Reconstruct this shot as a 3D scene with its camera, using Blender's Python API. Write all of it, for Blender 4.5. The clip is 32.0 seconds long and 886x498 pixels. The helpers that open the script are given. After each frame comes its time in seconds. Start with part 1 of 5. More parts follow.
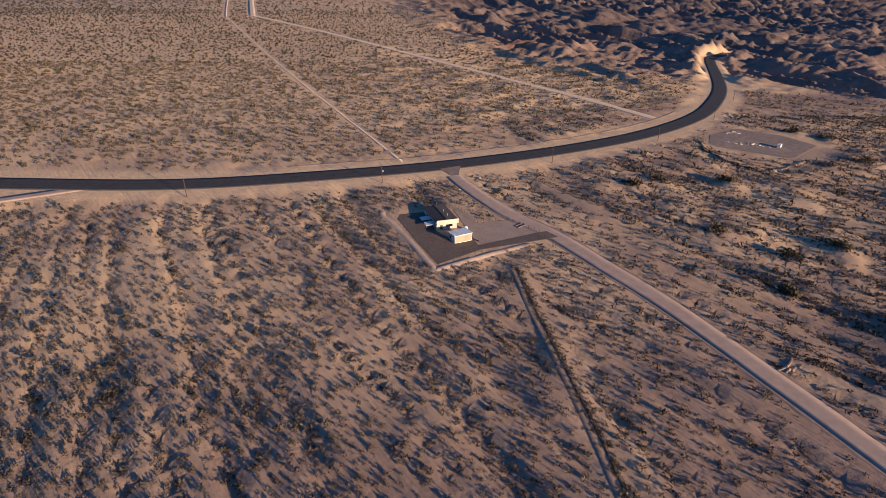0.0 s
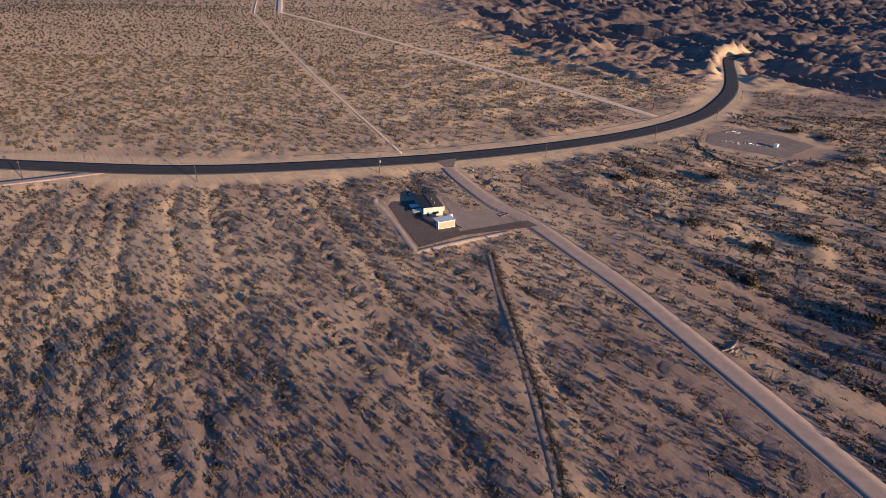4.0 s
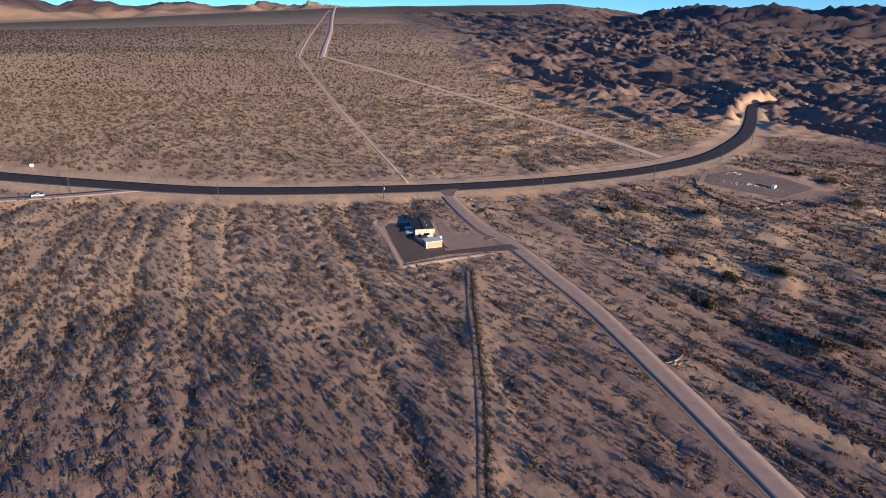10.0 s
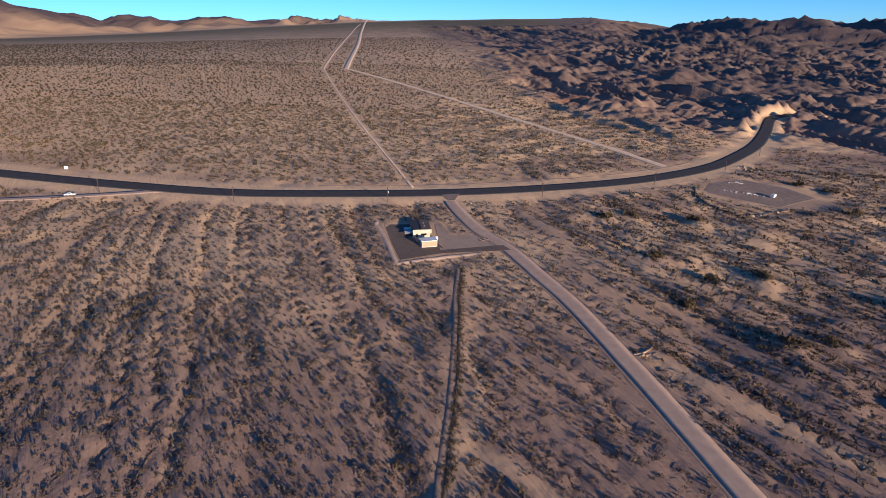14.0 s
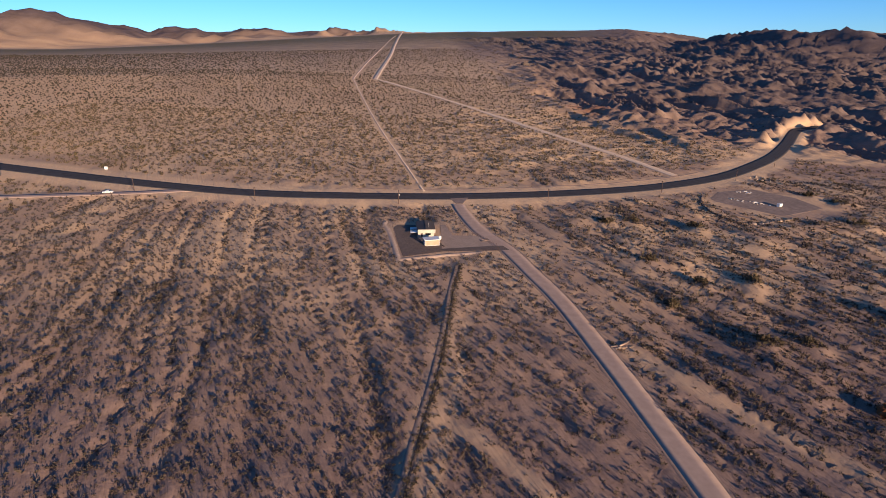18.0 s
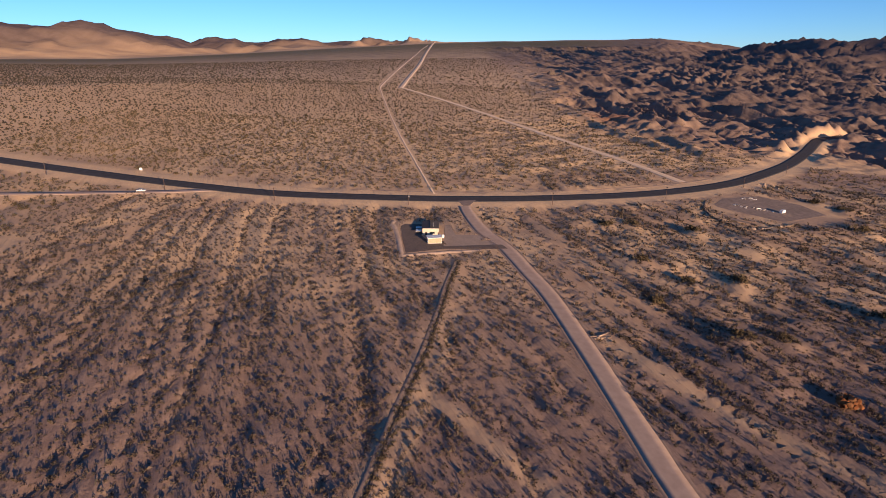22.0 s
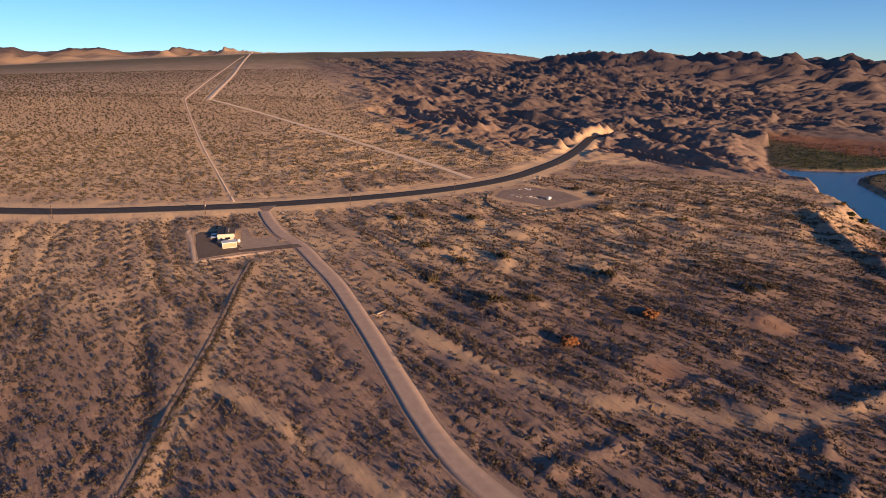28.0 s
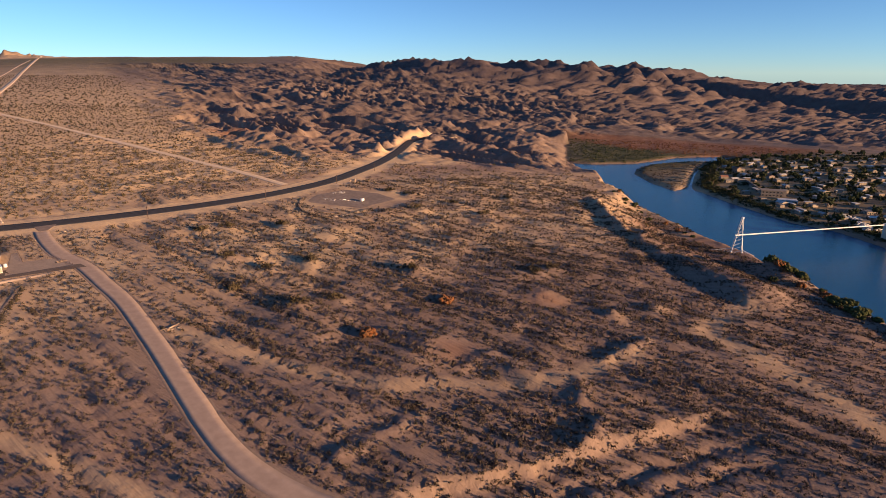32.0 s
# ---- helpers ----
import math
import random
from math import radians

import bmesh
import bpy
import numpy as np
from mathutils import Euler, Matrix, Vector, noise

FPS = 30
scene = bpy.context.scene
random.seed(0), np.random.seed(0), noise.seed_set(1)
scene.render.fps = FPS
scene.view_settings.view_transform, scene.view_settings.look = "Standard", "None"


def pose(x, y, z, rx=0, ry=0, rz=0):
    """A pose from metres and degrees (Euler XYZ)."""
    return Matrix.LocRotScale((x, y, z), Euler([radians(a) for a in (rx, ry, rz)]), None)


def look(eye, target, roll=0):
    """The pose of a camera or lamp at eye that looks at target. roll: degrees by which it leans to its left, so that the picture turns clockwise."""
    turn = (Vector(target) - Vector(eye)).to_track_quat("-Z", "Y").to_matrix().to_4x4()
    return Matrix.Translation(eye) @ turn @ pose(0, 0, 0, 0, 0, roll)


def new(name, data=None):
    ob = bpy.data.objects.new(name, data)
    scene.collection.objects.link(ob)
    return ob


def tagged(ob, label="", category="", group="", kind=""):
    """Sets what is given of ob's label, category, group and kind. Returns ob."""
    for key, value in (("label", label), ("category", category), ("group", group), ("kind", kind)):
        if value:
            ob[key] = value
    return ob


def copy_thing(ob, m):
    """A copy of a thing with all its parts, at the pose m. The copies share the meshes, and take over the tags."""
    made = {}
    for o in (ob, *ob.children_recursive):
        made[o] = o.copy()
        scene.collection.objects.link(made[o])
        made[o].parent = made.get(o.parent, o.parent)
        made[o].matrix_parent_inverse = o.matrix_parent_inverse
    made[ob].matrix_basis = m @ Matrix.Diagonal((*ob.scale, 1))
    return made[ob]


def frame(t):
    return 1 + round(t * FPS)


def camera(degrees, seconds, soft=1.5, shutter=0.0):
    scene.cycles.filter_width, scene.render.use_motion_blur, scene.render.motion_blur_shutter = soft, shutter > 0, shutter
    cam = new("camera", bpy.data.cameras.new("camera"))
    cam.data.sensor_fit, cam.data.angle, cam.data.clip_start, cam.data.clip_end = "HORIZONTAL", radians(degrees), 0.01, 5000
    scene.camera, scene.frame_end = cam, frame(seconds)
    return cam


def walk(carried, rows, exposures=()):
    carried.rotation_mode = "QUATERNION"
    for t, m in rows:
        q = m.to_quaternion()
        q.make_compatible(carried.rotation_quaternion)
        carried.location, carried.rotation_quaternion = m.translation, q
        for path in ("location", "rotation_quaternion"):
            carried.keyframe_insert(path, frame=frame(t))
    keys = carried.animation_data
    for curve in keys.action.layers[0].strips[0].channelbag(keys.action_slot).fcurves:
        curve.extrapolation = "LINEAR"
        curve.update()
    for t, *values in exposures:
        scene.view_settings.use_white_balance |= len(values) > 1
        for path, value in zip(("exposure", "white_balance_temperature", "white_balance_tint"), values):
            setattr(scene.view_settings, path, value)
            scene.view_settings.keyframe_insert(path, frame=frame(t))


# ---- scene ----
# ---- camera ----
PATH = [
    (0, -33.60, -180.54, 86.21, -14.32, -25.27, -0.48),
    (0.5, -31.96, -183.03, 86.70, -13.97, -25.33, -0.37),
    (1, -30.35, -185.47, 87.11, -13.58, -25.38, -0.34),
    (1.5, -28.76, -187.87, 87.45, -13.18, -25.43, -0.35),
    (2, -27.19, -190.23, 87.72, -12.78, -25.45, -0.36),
    (2.5, -25.63, -192.56, 87.94, -12.38, -25.46, -0.37),
    (3, -24.10, -194.85, 88.11, -12.01, -25.48, -0.36),
    (3.5, -22.57, -197.11, 88.24, -11.65, -25.50, -0.32),
    (5.5, -16.55, -205.90, 88.46, -10.15, -25.36, -0.15),
    (6, -15.05, -208.05, 88.46, -9.80, -24.29, -0.18),
    (6.5, -13.55, -210.18, 88.44, -9.44, -23.29, -0.18),
    (7, -12.06, -212.30, 88.42, -9.06, -22.58, -0.19),
    (7.5, -10.56, -214.40, 88.39, -8.70, -22.22, -0.18),
    (8, -9.05, -216.49, 88.36, -8.34, -22.01, -0.11),
    (8.5, -7.54, -218.58, 88.33, -7.98, -21.86, -0.05),
    (9, -6.02, -220.65, 88.29, -7.61, -21.74, 0.01),
    (9.5, -4.50, -222.73, 88.26, -7.25, -21.61, 0.09),
    (10, -2.97, -224.80, 88.24, -6.85, -21.46, 0.15),
    (10.5, -1.42, -226.87, 88.21, -6.46, -21.31, 0.16),
    (11, 0.13, -228.93, 88.20, -6.15, -21.18, 0.14),
    (11.5, 1.69, -231.00, 88.19, -5.90, -21.04, 0.13),
    (12, 3.27, -233.07, 88.19, -5.62, -20.86, 0.12),
    (12.5, 4.85, -235.15, 88.20, -5.27, -20.71, 0.14),
    (13, 6.45, -237.23, 88.22, -4.86, -20.57, 0.14),
    (13.5, 8.06, -239.31, 88.25, -4.41, -20.43, 0.09),
    (14, 9.69, -241.40, 88.28, -3.96, -20.29, 0.05),
    (14.5, 11.33, -243.50, 88.32, -3.50, -20.18, 0.06),
    (16.5, 18.01, -251.97, 88.55, -1.73, -19.71, 0.06),
    (17, 19.72, -254.11, 88.62, -1.31, -19.60, 0.11),
    (17.5, 21.44, -256.25, 88.69, -0.92, -19.47, 0.13),
    (18, 23.17, -258.41, 88.76, -0.54, -19.31, 0.11),
    (18.5, 24.92, -260.57, 88.84, -0.17, -19.17, 0.07),
    (19, 26.68, -262.75, 88.91, 0.25, -19.09, 0.03),
    (19.5, 28.45, -264.92, 88.98, 0.72, -19.01, -0.04),
    (20, 30.24, -267.11, 89.05, 1.13, -18.91, -0.04),
    (20.5, 32.04, -269.30, 89.11, 1.53, -18.79, -0.00),
    (21, 33.85, -271.50, 89.17, 1.94, -18.66, 0.04),
    (21.5, 35.67, -273.70, 89.22, 2.34, -18.57, 0.05),
    (22, 37.51, -275.91, 89.27, 2.66, -18.48, 0.04),
    (22.5, 39.36, -278.11, 89.31, 2.78, -18.37, 0.00),
    (23, 41.23, -280.32, 89.33, 2.64, -18.25, -0.02),
    (23.5, 43.10, -282.52, 89.35, 2.09, -18.17, -0.00),
    (24, 44.99, -284.73, 89.36, 0.90, -18.11, 0.05),
    (24.5, 46.89, -286.92, 89.35, -0.75, -18.02, 0.11),
    (25, 48.80, -289.11, 89.33, -2.45, -17.93, 0.12),
    (25.5, 50.73, -291.29, 89.30, -4.11, -17.85, 0.11),
    (27.5, 58.55, -299.86, 89.06, -11.41, -17.57, -0.08),
    (28, 60.54, -301.95, 88.97, -13.50, -17.51, 0.02),
    (28.5, 62.54, -304.01, 88.88, -15.64, -17.43, 0.07),
    (29, 64.56, -306.04, 88.77, -17.89, -17.38, 0.08),
    (29.5, 66.59, -308.04, 88.66, -20.21, -17.34, 0.09),
    (30, 68.63, -310.01, 88.54, -22.44, -17.29, 0.12),
    (30.5, 70.70, -311.93, 88.41, -24.45, -17.22, 0.14),
    (31, 72.77, -313.80, 88.29, -26.19, -17.11, 0.16),
    (31.5, 74.87, -315.63, 88.16, -27.81, -16.99, 0.16),
    (32, 76.98, -317.40, 88.05, -29.31, -16.90, 0.12),]
cam = camera(74.62, 32.0, 0.25)
walk(cam, [(t, pose(x, y, z, 90 + pitch, 0, yaw) @ pose(0, 0, 0, 0, 0, roll)) for t, x, y, z, yaw, pitch, roll in PATH],
     [(0.0, 1.0, 5250, 3), (6.0, 0.96, 4950, 1), (12.0, 0.94, 4850, 1), (19.0, 0.93, 5500, 8), (24.0, 0.90, 6000, 11), (30.0, 1.06, 6600, 12), (32.0, 1.11, 6700, 12)])

# ---- light ----
SUN_AZ, SUN_EL = 146.5, 8.2          # degrees clockwise from +y, and above the horizon
world = bpy.data.worlds.new("sky")
scene.world = world
world.use_nodes = True
wn, wl = world.node_tree.nodes, world.node_tree.links
sky = wn.new("ShaderNodeTexSky")
sky.sky_type, sky.sun_disc = "NISHITA", False
sky.sun_elevation, sky.sun_rotation = radians(SUN_EL), radians(SUN_AZ)
sky.altitude, sky.air_density, sky.dust_density, sky.ozone_density = 300, 0.62, 0.0, 3.7
wl.new(sky.outputs[0], wn["Background"].inputs[0])
wn["Background"].inputs[1].default_value = 0.086
sun = new("sun", bpy.data.lights.new("sun", "SUN"))
sun.data.energy, sun.data.angle, sun.data.color = 5.0, radians(0.55), (1.0, 0.63, 0.345)
to_sun = Vector((math.sin(radians(SUN_AZ)) * math.cos(radians(SUN_EL)), math.cos(radians(SUN_AZ)) * math.cos(radians(SUN_EL)), math.sin(radians(SUN_EL))))
sun.matrix_world = look(to_sun * 900, (0, 0, 0))


# ---- materials ----
def material(name):
    m = bpy.data.materials.new(name)
    m.use_nodes = True
    return m, m.node_tree.nodes, m.node_tree.links, m.node_tree.nodes["Principled BSDF"]


def noise_node(nodes, links, scale, detail=4.0, rough=0.55, stretch=None):
    tc = nodes.new("ShaderNodeTexCoord")
    n = nodes.new("ShaderNodeTexNoise")
    n.inputs["Scale"].default_value, n.inputs["Detail"].default_value, n.inputs["Roughness"].default_value = scale, detail, rough
    if stretch:
        mp = nodes.new("ShaderNodeMapping")
        mp.vector_type = "TEXTURE"
        mp.inputs["Scale"].default_value, mp.inputs["Rotation"].default_value = stretch[:3], (0, 0, radians(stretch[3]))
        links.new(tc.outputs["Object"], mp.inputs[0])
        links.new(mp.outputs[0], n.inputs["Vector"])
    else:
        links.new(tc.outputs["Object"], n.inputs["Vector"])
    return n.outputs["Fac"]


def ramp(nodes, links, fac, stops):
    r = nodes.new("ShaderNodeValToRGB")
    e = r.color_ramp.elements
    while len(e) < len(stops):
        e.new(0.5)
    for el, (p, c) in zip(e, stops):
        el.position, el.color = p, (*c, 1)
    links.new(fac, r.inputs[0])
    return r.outputs["Color"]


def mix(nodes, links, fac, a, b, blend="MIX"):
    m = nodes.new("ShaderNodeMix")
    m.data_type, m.blend_type = "RGBA", blend
    for sock, v in ((m.inputs[0], fac), (m.inputs[6], a), (m.inputs[7], b)):
        if isinstance(v, (int, float)):
            sock.default_value = v
        elif isinstance(v, tuple):
            sock.default_value = (*v, 1)
        else:
            links.new(v, sock)
    return m.outputs[2]


def bump(nodes, links, height, strength, distance, shader):
    b = nodes.new("ShaderNodeBump")
    b.inputs["Strength"].default_value, b.inputs["Distance"].default_value = strength, distance
    links.new(height, b.inputs["Height"])
    links.new(b.outputs[0], shader.inputs["Normal"])


def simple(name, low, high, scale=3.0, rough=0.8, metal=0.0, relief=0.02, by_object=False):
    """A surface that varies between two colours at two sizes, with a fine relief."""
    m, nd, ln, sh = material(name)
    c1 = ramp(nd, ln, noise_node(nd, ln, scale, 5), [(0.3, low), (0.7, high)])
    dirt = noise_node(nd, ln, scale * 0.17, 3)
    c2 = mix(nd, ln, ramp(nd, ln, dirt, [(0.4, (0, 0, 0)), (0.75, (0.35, 0.35, 0.35))]), c1, tuple(v * 0.62 for v in low))
    if by_object:
        oi = nd.new("ShaderNodeObjectInfo")
        c2 = mix(nd, ln, 1.0, c2, ramp(nd, ln, oi.outputs["Random"], [(0.0, (0.62, 0.60, 0.58)), (1.0, (1.0, 1.0, 1.0))]), "MULTIPLY")
    ln.new(c2, sh.inputs["Base Color"])
    sh.inputs["Roughness"].default_value, sh.inputs["Metallic"].default_value = rough, metal
    if relief:
        bump(nd, ln, noise_node(nd, ln, scale * 4, 4), 0.5, relief, sh)
    return m


def make_ground_material():
    m, nd, ln, sh = material("desert_soil")
    at = nd.new("ShaderNodeAttribute")
    at.attribute_name = "cover"
    sep = nd.new("ShaderNodeSeparateColor")
    ln.new(at.outputs["Color"], sep.inputs[0])
    large = noise_node(nd, ln, 0.011, 5, 0.6)
    streak = noise_node(nd, ln, 1.0, 5, 0.6, (2.0, 28.0, 6.0, 25.0))
    fine = noise_node(nd, ln, 0.9, 6, 0.65)
    soil = ramp(nd, ln, large, [(0.30, (0.235, 0.160, 0.126)), (0.70, (0.330, 0.228, 0.176))])
    soil = mix(nd, ln, ramp(nd, ln, streak, [(0.42, (0, 0, 0)), (0.68, (0.5, 0.5, 0.5))]), soil, (0.42, 0.295, 0.222))
    mott = noise_node(nd, ln, 0.16, 5, 0.65)
    soil = mix(nd, ln, ramp(nd, ln, mott, [(0.42, (0, 0, 0)), (0.66, (0.45, 0.45, 0.45))]), soil, (0.20, 0.132, 0.106))
    soil = mix(nd, ln, ramp(nd, ln, fine, [(0.45, (0, 0, 0)), (0.72, (0.6, 0.6, 0.6))]), soil, (0.15, 0.104, 0.08))
    sand = ramp(nd, ln, fine, [(0.3, (0.54, 0.370, 0.220)), (0.7, (0.68, 0.480, 0.290))])
    green = ramp(nd, ln, noise_node(nd, ln, 0.06, 6, 0.65), [(0.35, (0.045, 0.055, 0.022)), (0.65, (0.135, 0.115, 0.050))])
    red = ramp(nd, ln, noise_node(nd, ln, 0.05, 6, 0.65), [(0.35, (0.21, 0.085, 0.050)), (0.65, (0.33, 0.165, 0.095))])
    c = mix(nd, ln, sep.outputs[0], soil, sand)
    c = mix(nd, ln, sep.outputs[1], c, green)
    c = mix(nd, ln, sep.outputs[2], c, red)
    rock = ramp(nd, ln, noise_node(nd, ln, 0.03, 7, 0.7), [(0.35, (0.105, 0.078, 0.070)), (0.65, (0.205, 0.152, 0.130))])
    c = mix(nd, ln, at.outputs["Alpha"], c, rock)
    # far ranges tinted purple: distance haze and shade put into the rock colour
    haze_at = nd.new("ShaderNodeAttribute")
    haze_at.attribute_name = "range"
    haze_purple = ramp(nd, ln, noise_node(nd, ln, 0.012, 8, 0.7), [(0.35, (0.078, 0.058, 0.060)), (0.65, (0.150, 0.112, 0.108))])
    c = mix(nd, ln, haze_at.outputs["Fac"], c, haze_purple)
    ln.new(c, sh.inputs["Base Color"])
    sh.inputs["Roughness"].default_value = 0.95
    sh.inputs["Specular IOR Level"].default_value = 0.15
    crag = nd.new("ShaderNodeMath")
    crag.operation = "MULTIPLY"
    ln.new(noise_node(nd, ln, 0.045, 9, 0.68), crag.inputs[0])
    ln.new(at.outputs["Alpha"], crag.inputs[1])
    crag2 = nd.new("ShaderNodeMath")
    crag2.operation = "MULTIPLY"
    crag2.inputs[1].default_value = 9.0
    ln.new(crag.outputs[0], crag2.inputs[0])
    mixh = nd.new("ShaderNodeMath")
    mixh.operation = "ADD"
    faint = nd.new("ShaderNodeMath")
    faint.operation = "MULTIPLY"
    faint.inputs[1].default_value = 0.5
    ln.new(fine, faint.inputs[0])
    ln.new(faint.outputs[0], mixh.inputs[0])
    ln.new(noise_node(nd, ln, 0.22, 5, 0.6), mixh.inputs[1])
    mixk = nd.new("ShaderNodeMath")
    mixk.operation = "ADD"
    ln.new(mixh.outputs[0], mixk.inputs[0])
    ln.new(crag2.outputs[0], mixk.inputs[1])
    furrow = nd.new("ShaderNodeMath")
    furrow.operation = "MULTIPLY_ADD"
    furrow.inputs[1].default_value = 2.6
    ln.new(streak, furrow.inputs[0])
    ln.new(mixk.outputs[0], furrow.inputs[2])
    bump(nd, ln, furrow.outputs[0], 0.5, 0.6, sh)
    return m


def make_scrub_material(name, stops):
    m, nd, ln, sh = material(name)
    g = nd.new("ShaderNodeNewGeometry")
    c = ramp(nd, ln, g.outputs["Random Per Island"], stops)
    c = mix(nd, ln, ramp(nd, ln, noise_node(nd, ln, 6.0, 3), [(0.35, (0, 0, 0)), (0.7, (0.6, 0.6, 0.6))]), c, tuple(v * 0.5 for v in stops[0][1]))
    ln.new(c, sh.inputs["Base Color"])
    sh.inputs["Roughness"].default_value = 0.9
    sh.inputs["Specular IOR Level"].default_value = 0.1
    return m


GROUND = make_ground_material()
SCRUB = make_scrub_material("scrub_leaves", [(0.0, (0.050, 0.038, 0.029)), (0.35, (0.076, 0.058, 0.044)), (0.65, (0.102, 0.079, 0.060)), (0.85, (0.140, 0.112, 0.088)), (1.0, (0.074, 0.068, 0.044))])
SCRUB_DARK = make_scrub_material("dry_scrub_leaves", [(0.0, (0.066, 0.050, 0.029)), (0.4, (0.102, 0.077, 0.045)), (0.8, (0.140, 0.107, 0.062)), (1.0, (0.098, 0.085, 0.045))])
ORANGE = make_scrub_material("rust_leaves", [(0.0, (0.17, 0.065, 0.026)), (0.5, (0.24, 0.10, 0.042)), (1.0, (0.16, 0.085, 0.042))])
GREEN = make_scrub_material("green_leaves", [(0.0, (0.035, 0.045, 0.016)), (0.5, (0.060, 0.070, 0.025)), (1.0, (0.10, 0.095, 0.038))])
DARKGREEN = make_scrub_material("dark_leaves", [(0.0, (0.022, 0.030, 0.014)), (0.5, (0.040, 0.050, 0.022)), (1.0, (0.065, 0.065, 0.03))])
ROCK = simple("pale_rock", (0.36, 0.26, 0.18), (0.52, 0.40, 0.29), 0.8, 0.95, 0, 0.15, True)
DARKROCK = simple("dark_rock", (0.12, 0.09, 0.075), (0.22, 0.17, 0.14), 0.8, 0.95, 0, 0.1, True)
WOOD = simple("weathered_pole_wood", (0.055, 0.032, 0.024), (0.10, 0.06, 0.045), 4.0, 0.9)
STEEL = simple("galvanised_steel", (0.42, 0.42, 0.42), (0.58, 0.58, 0.57), 5.0, 0.45, 0.6, 0.0)
WHITE = simple("white_paint", (0.66, 0.65, 0.62), (0.82, 0.81, 0.78), 1.5, 0.55, 0, 0.004)
CREAM = simple("cream_metal_siding", (0.48, 0.43, 0.34), (0.60, 0.54, 0.44), 1.2, 0.6, 0, 0.004)
BROWNROOF = simple("brown_shingle_roof", (0.055, 0.042, 0.034), (0.10, 0.078, 0.062), 2.5, 0.9, 0, 0.02)
DARK = simple("dark_opening", (0.012, 0.012, 0.014), (0.03, 0.03, 0.034), 2.0, 0.5)
GRAVEL = simple("dark_gravel", (0.085, 0.062, 0.052), (0.15, 0.112, 0.090), 1.3, 0.95, 0, 0.08)
PALEGRAVEL = simple("pale_gravel", (0.27, 0.20, 0.155), (0.36, 0.275, 0.215), 1.1, 0.95, 0, 0.06)
CONCRETE = simple("worn_concrete", (0.38, 0.33, 0.28), (0.52, 0.46, 0.40), 1.2, 0.9, 0, 0.03)
PLASTER = simple("tinted_plaster", (0.26, 0.21, 0.165), (0.42, 0.35, 0.28), 0.5, 0.85, 0, 0.01, True)
TILE = simple("clay_tile_roof", (0.30, 0.12, 0.07), (0.42, 0.19, 0.11), 0.6, 0.8, 0, 0.03, True)
PALEROOF = simple("pale_coated_roof", (0.42, 0.42, 0.42), (0.80, 0.79, 0.77), 0.4, 0.7, 0, 0.01, True)
GREYROOF = simple("grey_shingle_roof", (0.14, 0.13, 0.125), (0.26, 0.245, 0.23), 0.6, 0.9, 0, 0.02, True)
BARK = simple("bark", (0.07, 0.05, 0.035), (0.13, 0.095, 0.07), 6.0, 0.95)
TYRE = simple("tyre_rubber", (0.015, 0.015, 0.015), (0.03, 0.03, 0.03), 8.0, 0.8)
GLASS, _n, _l, _s = material("dark_window_glass")
_s.inputs["Base Color"].default_value, _s.inputs["Roughness"].default_value = (0.02, 0.025, 0.03, 1), 0.08


def make_road_material(name, low, high, track):
    m, nd, ln, sh = material(name)
    c = ramp(nd, ln, noise_node(nd, ln, 0.35, 6), [(0.3, low), (0.7, high)])
    uv = nd.new("ShaderNodeUVMap")
    sp = nd.new("ShaderNodeSeparateXYZ")
    ln.new(uv.outputs[0], sp.inputs[0])
    c = mix(nd, ln, ramp(nd, ln, sp.outputs[0], track), c, tuple(min(1, v * 1.9) for v in high))
    ln.new(c, sh.inputs["Base Color"])
    sh.inputs["Roughness"].default_value = 0.9
    sh.inputs["Specular IOR Level"].default_value = 0.2
    bump(nd, ln, noise_node(nd, ln, 3.0, 5), 0.4, 0.05, sh)
    return m


g0, g1, g2, g3 = (0, 0, 0), (0.22, 0.22, 0.22), (0.55, 0.55, 0.55), (0.08, 0.08, 0.08)
ASPHALT = make_road_material("worn_asphalt", (0.030, 0.028, 0.030), (0.055, 0.051, 0.052),
                             [(0.0, g2), (0.06, g1), (0.17, g0), (0.27, g1), (0.42, g0), (0.5, g1), (0.58, g0), (0.73, g1), (0.83, g0), (0.95, g1), (1.0, g2)])
DIRT = make_road_material("packed_dirt", (0.33, 0.240, 0.190), (0.42, 0.310, 0.245),
                          [(0.0, g0), (0.22, g3), (0.36, g0), (0.64, g0), (0.78, g3), (1.0, g0)])
PALEDIRT = make_road_material("pale_packed_dirt", (0.60, 0.44, 0.30), (0.71, 0.53, 0.37), [(0.0, g0), (0.25, g3), (0.5, g0), (0.75, g3), (1.0, g0)])

WATER, nd, ln, sh = material("river_water")
sh.inputs["Base Color"].default_value = (0.006, 0.075, 0.165, 1)
sh.inputs["Specular IOR Level"].default_value = 0.4
sh.inputs["Roughness"].default_value, sh.inputs["IOR"].default_value = 0.12, 1.33
bump(nd, ln, noise_node(nd, ln, 0.9, 4, 0.6), 0.45, 0.35, sh)

# ---- the lie of the land ----
SLOPE_X, SLOPE_Y = -0.0453, 0.0620      # the fan falls towards the river
WATER_Z = -31.0
EYE = (25.0, -255.0)                    # middle of the flight, for the far profile


